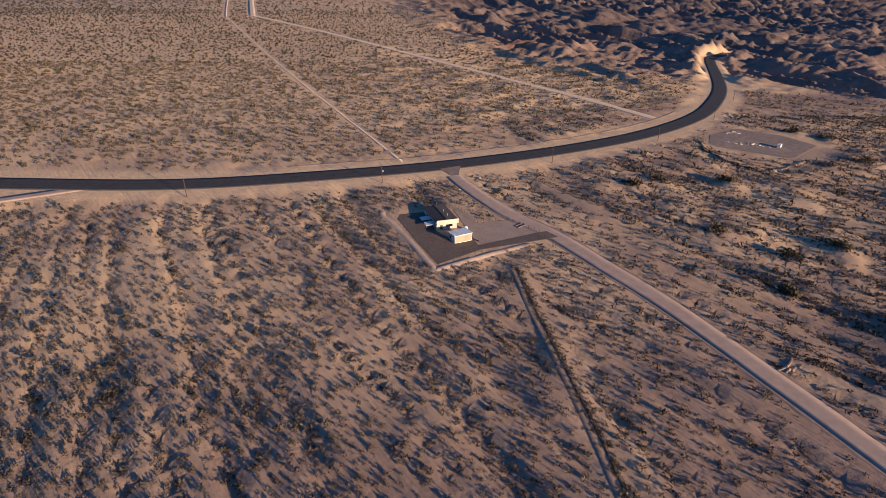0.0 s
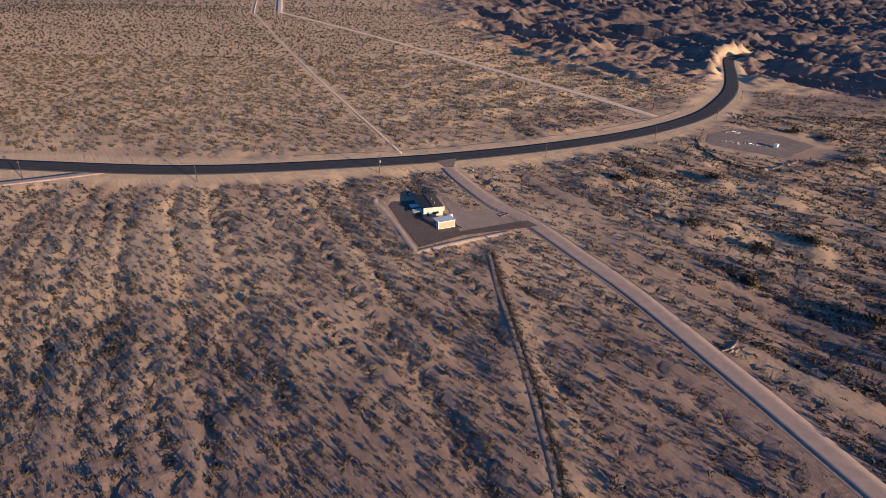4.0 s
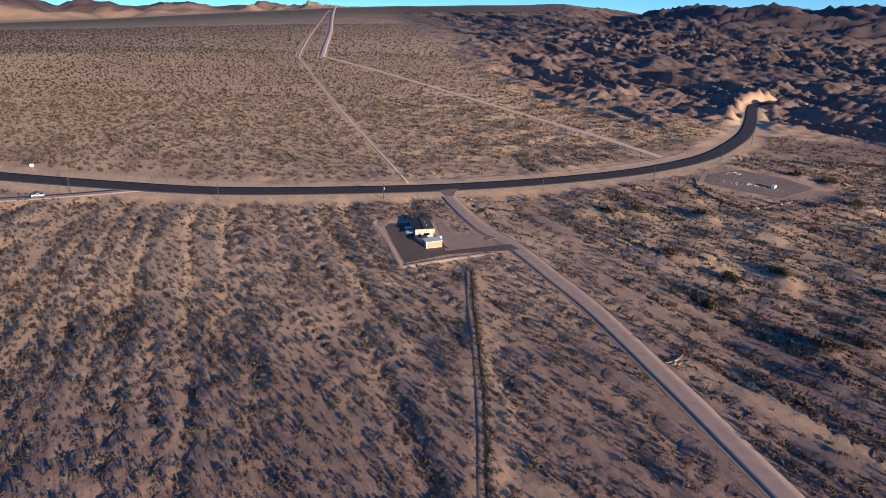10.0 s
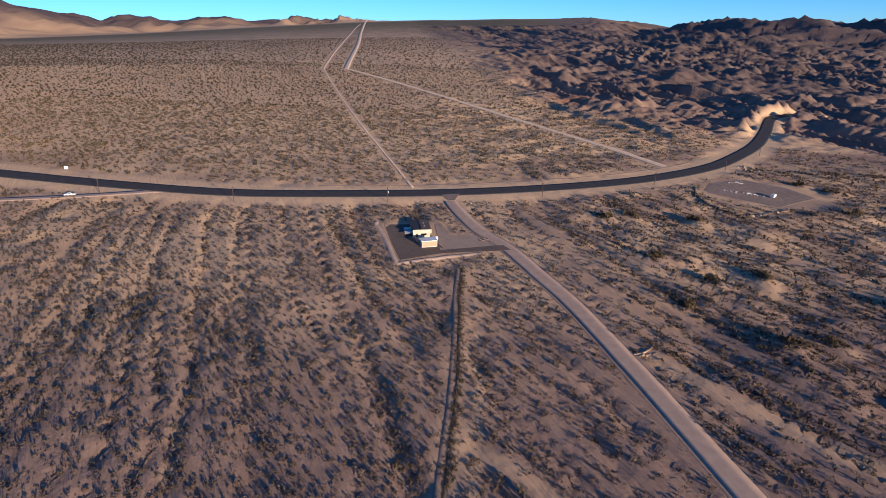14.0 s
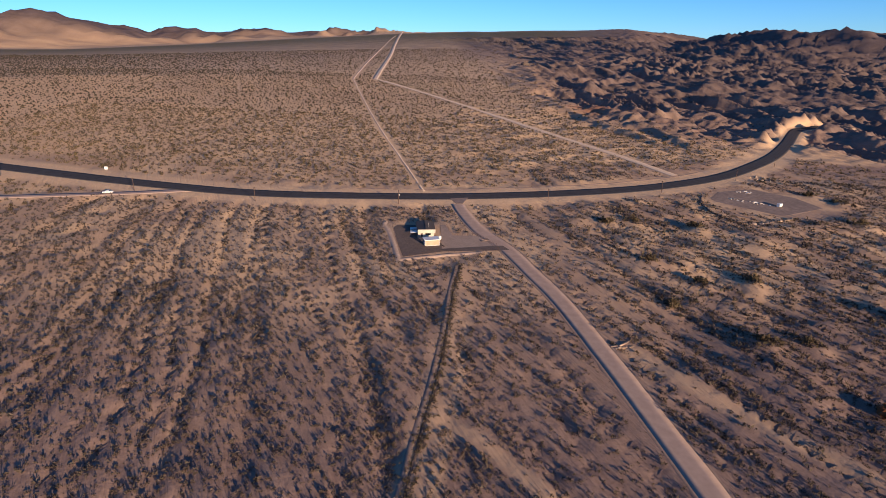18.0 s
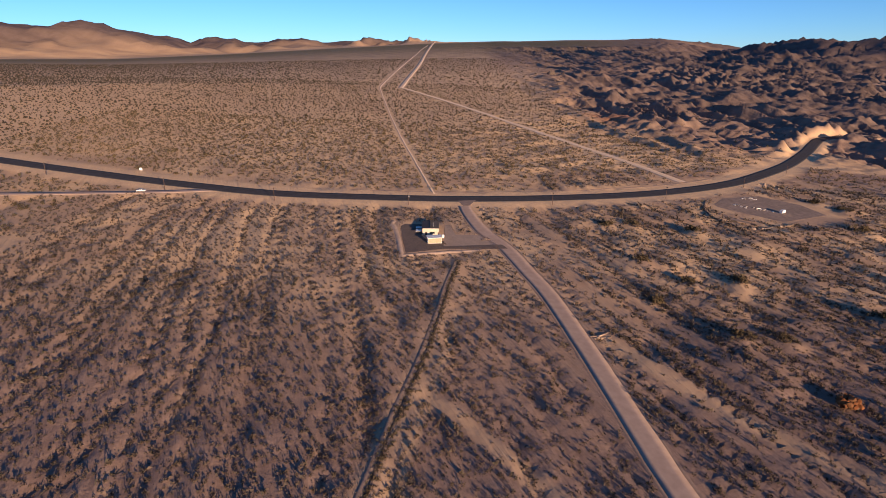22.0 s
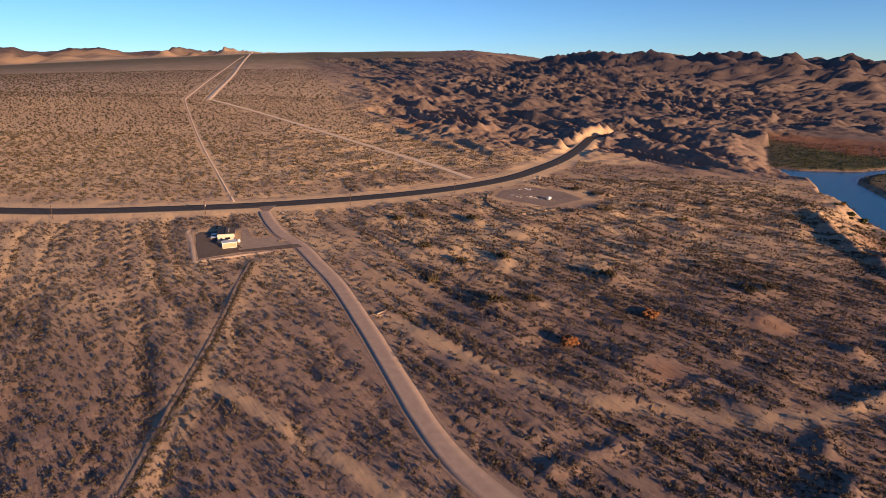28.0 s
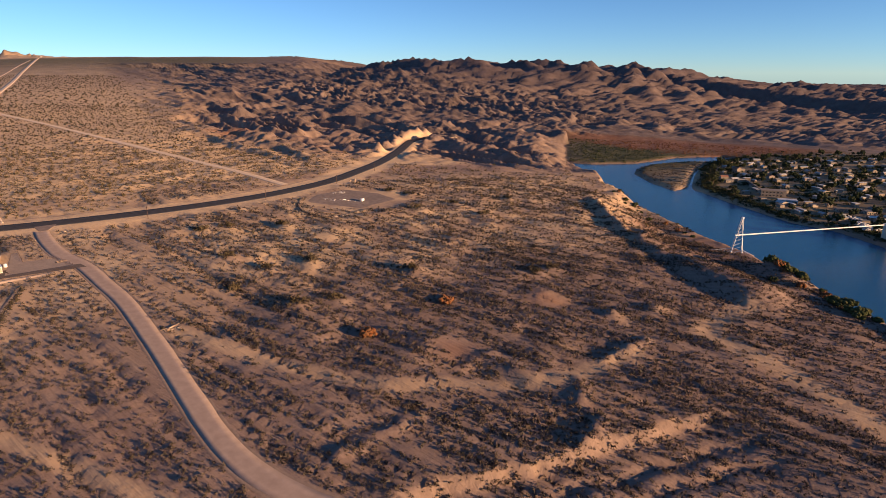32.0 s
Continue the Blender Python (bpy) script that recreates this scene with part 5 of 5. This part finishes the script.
for k in range(34):
    u = rr.random()
    x, y = (208 + 22 * u + rr.uniform(-2, 2), 100 - 11 * u + rr.uniform(-2.5, 2.5)) if k < 22 else (226 + rr.uniform(-5, 6), 116 + rr.uniform(-4, 4))
    st = part("slab", box(rr.uniform(0.6, 2.4), rr.uniform(0.4, 0.8), rr.uniform(0.15, 0.45), 0, 0, 0, 0.06), WHITE if k % 3 == 0 else CONCRETE, None)
    st.matrix_world = pose(x, y, on(x, y) + 0.06, 0, 0, rr.uniform(0, 180))
    tagged(st, "broken pale concrete slab on the turnout", "concrete slab", "rubble on the turnout")
for k in range(26):
    x, y = 256 + rr.uniform(-6, 16), 158 - rr.uniform(-3, 12)
    st = part("boulder", stone(300 + k % 7, rr.uniform(0.5, 1.2)), ROCK, None)
    st.matrix_world = pose(x, y, on(x, y) - 0.1, 0, 0, rr.uniform(0, 180))
    tagged(st, "pale boulder heaped below the road", "boulder", "boulders below the road")
pinn = part("rock_knoll", stone(77, 9.0, 1.0, 2), DARKROCK, None)
pinn.matrix_world = pose(205, 1006, on(205, 1006) - 2)
tagged(pinn, "dark rounded rock knoll at the head of the badlands", "rock")


# ---- larger plants ----
def make_bush(name, x, y, size, tall, mat, label, seed, clumps=46, group="", category="bush"):
    b = thing(name, x, y, label, category, group, sink=0.1)
    part("crown", leafy(seed, (size, tall * 0.5, tall * 0.55), clumps), mat, b)
    for k in range(3):
        part("stem", rod((0, 0, 0), (size * 0.4 * math.cos(k * 2.1), size * 0.4 * math.sin(k * 2.1), tall * 0.6), 0.12, 0.05, 5), BARK, b)
    return b


make_bush("rust_bush", 156, -114.5, 3.4, 3.2, ORANGE, "rust-orange dry bush standing alone in the scrub", 1, 70)
make_bush("rust_bush", 203, -96, 3.6, 1.8, ORANGE, "low rust-brown dry bush in the scrub", 2, 60)
pb = random.Random(9)
bushes = [make_bush("riverside_bush", 397, -168, 3.4, 3.4, GREEN, "green riverside bush on the bank", 21, 56, "riverside bushes"),
          make_bush("riverside_bush", 399, -150, 2.8, 2.6, ORANGE, "rust-red riverside bush on the bank", 22, 50, "riverside bushes"),
          make_bush("riverside_bush", 392, -184, 3.8, 3.8, GREEN, "green riverside bush on the bank", 23, 60, "riverside bushes"),
          make_bush("riverside_bush", 393, -138, 2.4, 2.2, DARKGREEN, "dark green riverside bush on the bank", 24, 44, "riverside bushes")]
for k in range(70):
    y = pb.uniform(-285, -118)
    bx = float(np.interp(y, BANK_Y, BANK_X))
    x = bx - 2 - abs(pb.gauss(0, 7)) - (2 if y > -150 else 0)
    src = bushes[pb.choice((0, 0, 2, 2, 0, 2, 1, 3))]
    o = copy_thing(src, pose(x, y, on(x, y) - 0.1, 0, 0, pb.uniform(0, 360)))
    o.scale = (pb.uniform(0.6, 1.15),) * 3
for k in range(26):
    y = pb.uniform(-60, 90)
    x = float(np.interp(y, BANK_Y, BANK_X)) - pb.uniform(4, 30)
    o = copy_thing(bushes[pb.choice((0, 3, 1, 3))], pose(x, y, on(x, y) - 0.1, 0, 0, pb.uniform(0, 360)))
    o.scale = (pb.uniform(0.3, 0.8),) * 3


# ---- pipe crossing ----
def make_tower():
    base = on(430, -87)
    t = thing("pipe_tower", 433, -87, "white steel lattice tower of a pipe crossing on the bank", "tower", z=base)
    apex = Vector((2.0, 0.0, 23.5))
    legs = [Vector((-1.8, 3.0, -1)), Vector((-2.6, 1.8, -1)), Vector((1.4, -3.2, -1)), Vector((2.2, -3.6, -1))]
    tops = [apex + Vector(d) for d in ((-0.4, 0.5, 0), (-0.4, -0.5, 0), (0.4, -0.5, 0), (0.4, 0.5, 0))]
    for a, b in zip(legs, tops):
        part("leg", rod(a, b, 0.28, 0.22, 6), WHITE, t)
    for k in range(9):
        u, v = k / 9, (k + 1) / 9
        for i, j in ((0, 1), (2, 3), (0, 3), (1, 2)):
            p, q = legs[i].lerp(tops[i], u), legs[j].lerp(tops[j], v)
            part("lattice_bar", rod(p, q, 0.12, None, 4), WHITE, t)
        if k:
            for i, j in ((0, 1), (2, 3)):
                part("lattice_bar", rod(legs[i].lerp(tops[i], u), legs[j].lerp(tops[j], u), 0.1, None, 4), WHITE, t)
    part("head", box(1.6, 1.6, 0.8, apex.x, apex.y, apex.z - 0.2, 0.05), WHITE, t)
    for a, b in (((-2.2, 2.4, 2.4), (-11, 12, 0.3)), ((-2.2, 2.4, 0.2), (-11, 12, 0.0)), ((1.8, -3.4, 2.2), (5.5, -10, -0.8)), ((1.8, -3.4, 0.2), (5.5, -10, -1.2))):
        part("stay_truss", rod(a, b, 0.2, None, 5), WHITE, t)
    for k in range(4):
        u = (k + 1) / 5
        for (a, b), (c, d) in ((((-2.2, 2.4, 2.4), (-11, 12, 0.3)), ((-2.2, 2.4, 0.2), (-11, 12, 0.0))), (((1.8, -3.4, 2.2), (5.5, -10, -0.8)), ((1.8, -3.4, 0.2), (5.5, -10, -1.2)))):
            part("truss_bar", rod(Vector(a).lerp(Vector(b), u), Vector(c).lerp(Vector(d), u + 0.1), 0.1, None, 4), WHITE, t)
    part("footing", box(3, 3, 1.5, -2.2, 2.4, -1.2, 0.1), CONCRETE, t)
    part("footing", box(3, 3, 1.5, 1.8, -3.4, -1.6, 0.1), CONCRETE, t)
    return t


make_tower()
pipe = thing("river_pipe", 428, -88, "white steel pipe spanning the river from the tower", "pipe", z=-15.0)
end = Vector((128, -29.5, -2.2))
for k in range(16):
    u, v = k / 16, (k + 1) / 16
    part("pipe_section", rod(end * u, end * v, 0.42, None, 10), WHITE, pipe)
for k in range(1, 16):
    p = end * (k / 16)
    part("collar", rod(p - Vector((0.3, -0.07, 0)), p + Vector((0.3, -0.07, 0)), 0.55, None, 10), WHITE, pipe)
pump = thing("pump_house", 560, -119, "small cream block pump house on the far bank", "building", turn=-12, z=-29.5)
part("wall", box(9, 7, 12, 4.0, 0, 0, 0.05), CREAM, pump)
part("roof", box(9.6, 7.6, 0.5, 4.0, 0, 12, 0.05), PALEROOF, pump)
part("door", box(1.2, 0.1, 2.2, 2.0, -3.55, 2.5), DARK, pump)

# ---- the village over the river ----
VILLAGE = [(548, -150), (572, -95), (566, -48), (592, 14), (625, 80), (690, 128), (742, 168), (806, 198), (860, 198), (1000, 172), (1080, 100), (1080, -160), (700, -200)]


def make_cottage(wid, dep, eave, ridge, wall, roof, flat=False):
    h = new("cottage")
    part("wall", prism([(0, 0), (wid, 0), (wid, eave), (wid / 2, ridge - 0.1), (0, eave)], dep, -wid / 2, -dep / 2), wall, h)
    if flat:
        part("roof", box(wid + 0.8, dep + 0.8, 0.3, 0, 0, ridge - 0.1, 0.03), roof, h)
    else:
        for a, b, za, zb in ((-0.5, wid / 2, eave - 0.1, ridge), (wid / 2, wid + 0.5, ridge, eave - 0.1)):
            part("roof_slope", prism([(a, za), (b, zb), (b, zb + 0.18), (a, za + 0.18)], dep + 0.8, -wid / 2, -dep / 2 - 0.4), roof, h)
    for k in range(3):
        x = -wid / 2 + wid * (k + 0.5) / 3
        part("window" if k != 1 else "door", box(1.1, 0.1, 1.2 if k != 1 else 2.0, x, -dep / 2 - 0.03, 1.0 if k != 1 else 0.1), GLASS, h)
    for k in range(2):
        part("window", box(0.1, 1.2, 1.1, -wid / 2 - 0.03, -dep / 4 + k * dep / 2, 1.0), GLASS, h)
    return h


KINDS = [(make_cottage(9, 13, 2.9, 4.0, PLASTER, PALEROOF), "single-storey house with a pale roof in the village"),
         (make_cottage(5, 14, 2.9, 3.4, PLASTER, PALEROOF, True), "narrow mobile home with a flat pale roof"),
         (make_cottage(11, 12, 3.1, 4.6, PLASTER, GREYROOF), "single-storey house with a grey shingle roof"),
         (make_cottage(10, 12, 5.4, 7.0, PLASTER, TILE), "two-storey house with a red tile roof"),
         (make_cottage(8, 10, 2.8, 3.3, PLASTER, GREYROOF, True), "low pale house with a flat grey roof")]


def make_tree(seed, tall, spread, mat, palm=False):
    t = new("tree")
    part("trunk", rod((0, 0, -0.3), (spread * 0.05, 0, tall * 0.7), 0.03 * tall + 0.05, 0.015 * tall, 6), BARK, t)
    if palm:
        bm = bmesh.new()
        for k in range(14):
            a = k * 2.4
            d = Vector((math.cos(a), math.sin(a), 0))
            n = Vector((-d.y, d.x, 0)) * 0.28
            z0 = Vector((0, 0, tall * 0.70 + 0.3 * (k % 3)))
            mid_, tip = z0 + d * spread * 0.55 + Vector((0, 0, 0.7)), z0 + d * spread - Vector((0, 0, 0.8))
            vs = [bm.verts.new(v) for v in (z0, mid_ - n, tip, mid_ + n)]
            bm.faces.new(vs[:3])
            bm.faces.new((vs[0], vs[2], vs[3]))
        part("crown", bm, mat, t)
    else:
        for k in range(3):
            a = k * 2.1 + seed
            part("limb", rod((0, 0, tall * 0.35), (spread * 0.45 * math.cos(a), spread * 0.45 * math.sin(a), tall * 0.68), 0.09, 0.04, 5), BARK, t)
        part("crown", leafy(seed, (spread, tall * 0.33, tall * 0.64), 34), mat, t)
    return t


TREES = [(make_tree(1, 8, 3.6, DARKGREEN), "round dark green tree between the houses"), (make_tree(2, 10, 4.2, DARKGREEN), "tall dark green tree between the houses"),
         (make_tree(3, 6, 2.8, GREEN), "small green tree in a garden"), (make_tree(4, 11, 2.6, GREEN, True), "slender fan palm in the village"), (make_tree(5, 7, 3.2, DARKGREEN), "broad dark green tree on the bank")]
vr = random.Random(21)
TURN = -27.0
ca, sa = math.cos(radians(TURN)), math.sin(radians(TURN))


def placed(src, label, category, group, x, y, turn, size):
    o = copy_thing(src, pose(x, y, on(x, y), 0, 0, turn))
    o.scale = size
    return tagged(o, label, category, group)


village_xy = []
for row in range(-14, 18):
    for seat in range(0, 34):
        u, v = seat * 13.5 + vr.uniform(-4, 4), row * 15.5 + (3.0 if row % 2 else -3.0) + vr.uniform(-4, 4)
        x, y = 560 + u * ca - v * sa, 20 + u * sa + v * ca
        if vr.random() < 0.36:
            continue
        px, py = np.array([x]), np.array([y])
        if not inside(px, py, VILLAGE)[0] or to_line(px, py, VILLAGE[:9])[0] < 14:
            continue
        village_xy.append((x, y))
for x, y in vr.sample(village_xy, min(299, len(village_xy))):
    shore = y > 60 and x < 830
    k = vr.choice((3, 3, 0, 2)) if shore and vr.random() < 0.5 else vr.choice((0, 0, 1, 1, 1, 2, 4, 4))
    placed(KINDS[k][0], KINDS[k][1], "house", "village houses", x, y, TURN + vr.choice((0, 90, 180, 270)) + vr.uniform(-12, 12), (vr.uniform(0.45, 0.8), vr.uniform(0.45, 0.75), vr.uniform(0.7, 0.95)))
n_tree = 0
while n_tree < 298:
    x, y = vr.uniform(548, 1060), vr.uniform(-190, 200)
    px, py = np.array([x]), np.array([y])
    if not inside(px, py, VILLAGE)[0]:
        continue
    d = to_line(px, py, VILLAGE[:9])[0]
    if d > 16 and vr.random() < 0.25 or min(math.hypot(x - a, y - b) for a, b in village_xy) < 7.0:
        continue
    k = vr.choice((0, 0, 1, 1, 2, 3, 3, 4))
    placed(TREES[k][0], TREES[k][1], "tree", "village trees", x, y, vr.uniform(0, 360), (vr.uniform(0.65, 1.2),) * 3)
    n_tree += 1
for src, _ in KINDS + TREES:
    for o in list(src.children_recursive) + [src]:
        bpy.data.objects.remove(o)


def make_flats(x, y, wid, dep, floors, wall, label, turn):
    b = thing("apartment_block", x, y, label, "building", turn=turn)
    part("wall", box(wid, dep, floors * 3.0, 0, 0, -0.5, 0.05), wall, b)
    part("parapet", box(wid + 0.4, dep + 0.4, 0.6, 0, 0, floors * 3.0 - 0.5, 0.05), wall, b)
    for f in range(floors):
        for k in range(int(wid / 3.2)):
            w = part("window", box(1.5, 0.12, 1.4, -wid / 2 + 1.8 + k * 3.2, -dep / 2 - 0.03, 0.5 + f * 3.0), GLASS, b)
            part("sill", box(1.7, 0.25, 0.1, -wid / 2 + 1.8 + k * 3.2, -dep / 2 - 0.08, 0.38 + f * 3.0), WHITE, w)
        for k in range(int(dep / 3.5)):
            part("window", box(0.12, 1.4, 1.4, -wid / 2 - 0.03, -dep / 2 + 1.8 + k * 3.4, 0.5 + f * 3.0), GLASS, b)
    return b


make_flats(640, 18, 22, 11, 2, PLASTER, "two-storey tan apartment block above the far bank", -48)
make_flats(622, -8, 16, 9, 1, PALEROOF, "low pale riverside building", -50)
wall0 = thing("retaining_wall", 676, 66, "long pale retaining wall above the bank", "wall", turn=-132)
part("wall", box(60, 0.8, 4.0, 0, 0, -1.0, 0.05), PLASTER, wall0)
for k in range(26):
    u = k / 25
    x, y = 575 + 35 * u + vr.uniform(-4, 4), -104 + 36 * u + vr.uniform(-5, 5)
    tr = thing("boat_trailer", x, y, "white boat parked by the river landing", "boat", "boats at the landing", turn=vr.uniform(-40, 10))
    part("hull", prism([(-3, 0.6), (3.2, 0.9), (3.6, 1.7), (-3, 1.6)], 2.2, 0, -1.1), PALEROOF, tr)
    part("cabin", box(2.0, 1.7, 0.8, -0.4, 0, 1.55, 0.05), PALEROOF, tr)
    part("axle", box(0.6, 1.8, 0.6, -0.6, 0, 0.0), TYRE, tr)
shore = np.array([p for p in curve(VILLAGE[:9], 1.2)])
sel = dr.integers(0, len(shore), 1500)
sp = shore[sel] + dr.normal(0, 5.0, (1500, 2))
sp = sp[surface(sp[:, 0], sp[:, 1]) > WATER_Z + 0.5]
scatter("bank_thicket", sp, dr.uniform(0.8, 2.2, len(sp)), range(70, 75), 1, DARKGREEN, "dark green thicket along the far river bank")
vp = np.stack([dr.uniform(560, 1080, 9000), dr.uniform(-190, 200, 9000)], 1)
vp = vp[inside(vp[:, 0], vp[:, 1], VILLAGE) & (fbm(vp[:, 0] / 25, vp[:, 1] / 25, 511, 3) > 0.42)]
vh = np.array(village_xy)
vp = vp[np.array([np.min(np.hypot(vh[:, 0] - q[0], vh[:, 1] - q[1])) for q in vp]) > 6.0]
scatter("village_hedges", vp, dr.uniform(1.2, 3.2, len(vp)), range(76, 80), 1, DARKGREEN, "dark hedges and garden shrubs between the houses")
ip = np.array([(dr.uniform(585, 800), dr.uniform(92, 230)) for _ in range(1600)])
ip = ip[inside(ip[:, 0], ip[:, 1], ISLAND)]
scatter("island_scrub", ip, dr.uniform(0.4, 1.3, len(ip)), range(80, 84), 1, SCRUB, "dry reeds and scrub on the low island")
fp = np.stack([dr.uniform(620, 1250, 9000), dr.uniform(150, 700, 9000)], 1)
fp = fp[(fp[:, 0] > np.interp(fp[:, 1], BANK_Y, BANK_X) + 6) & ~inside(fp[:, 0], fp[:, 1], WATER_POLY) & ~inside(fp[:, 0], fp[:, 1], VILLAGE) & (np.hypot(fp[:, 0] - EYE[0], fp[:, 1] - EYE[1]) < 1100)]
cut_ = fp[:, 0] + (fbm(fp[:, 0] / 60, fp[:, 1] / 60, 501, 3) - 0.5) * 180 < 830
scatter("marsh_scrub", fp[cut_], dr.uniform(0.7, 1.9, cut_.sum()), range(85, 89), 0, GREEN, "green marsh scrub on the flood plain")
scatter("rust_marsh_scrub", fp[~cut_], dr.uniform(0.7, 1.9, (~cut_).sum()), range(90, 94), 0, ORANGE, "rust-red dry scrub on the flood plain")
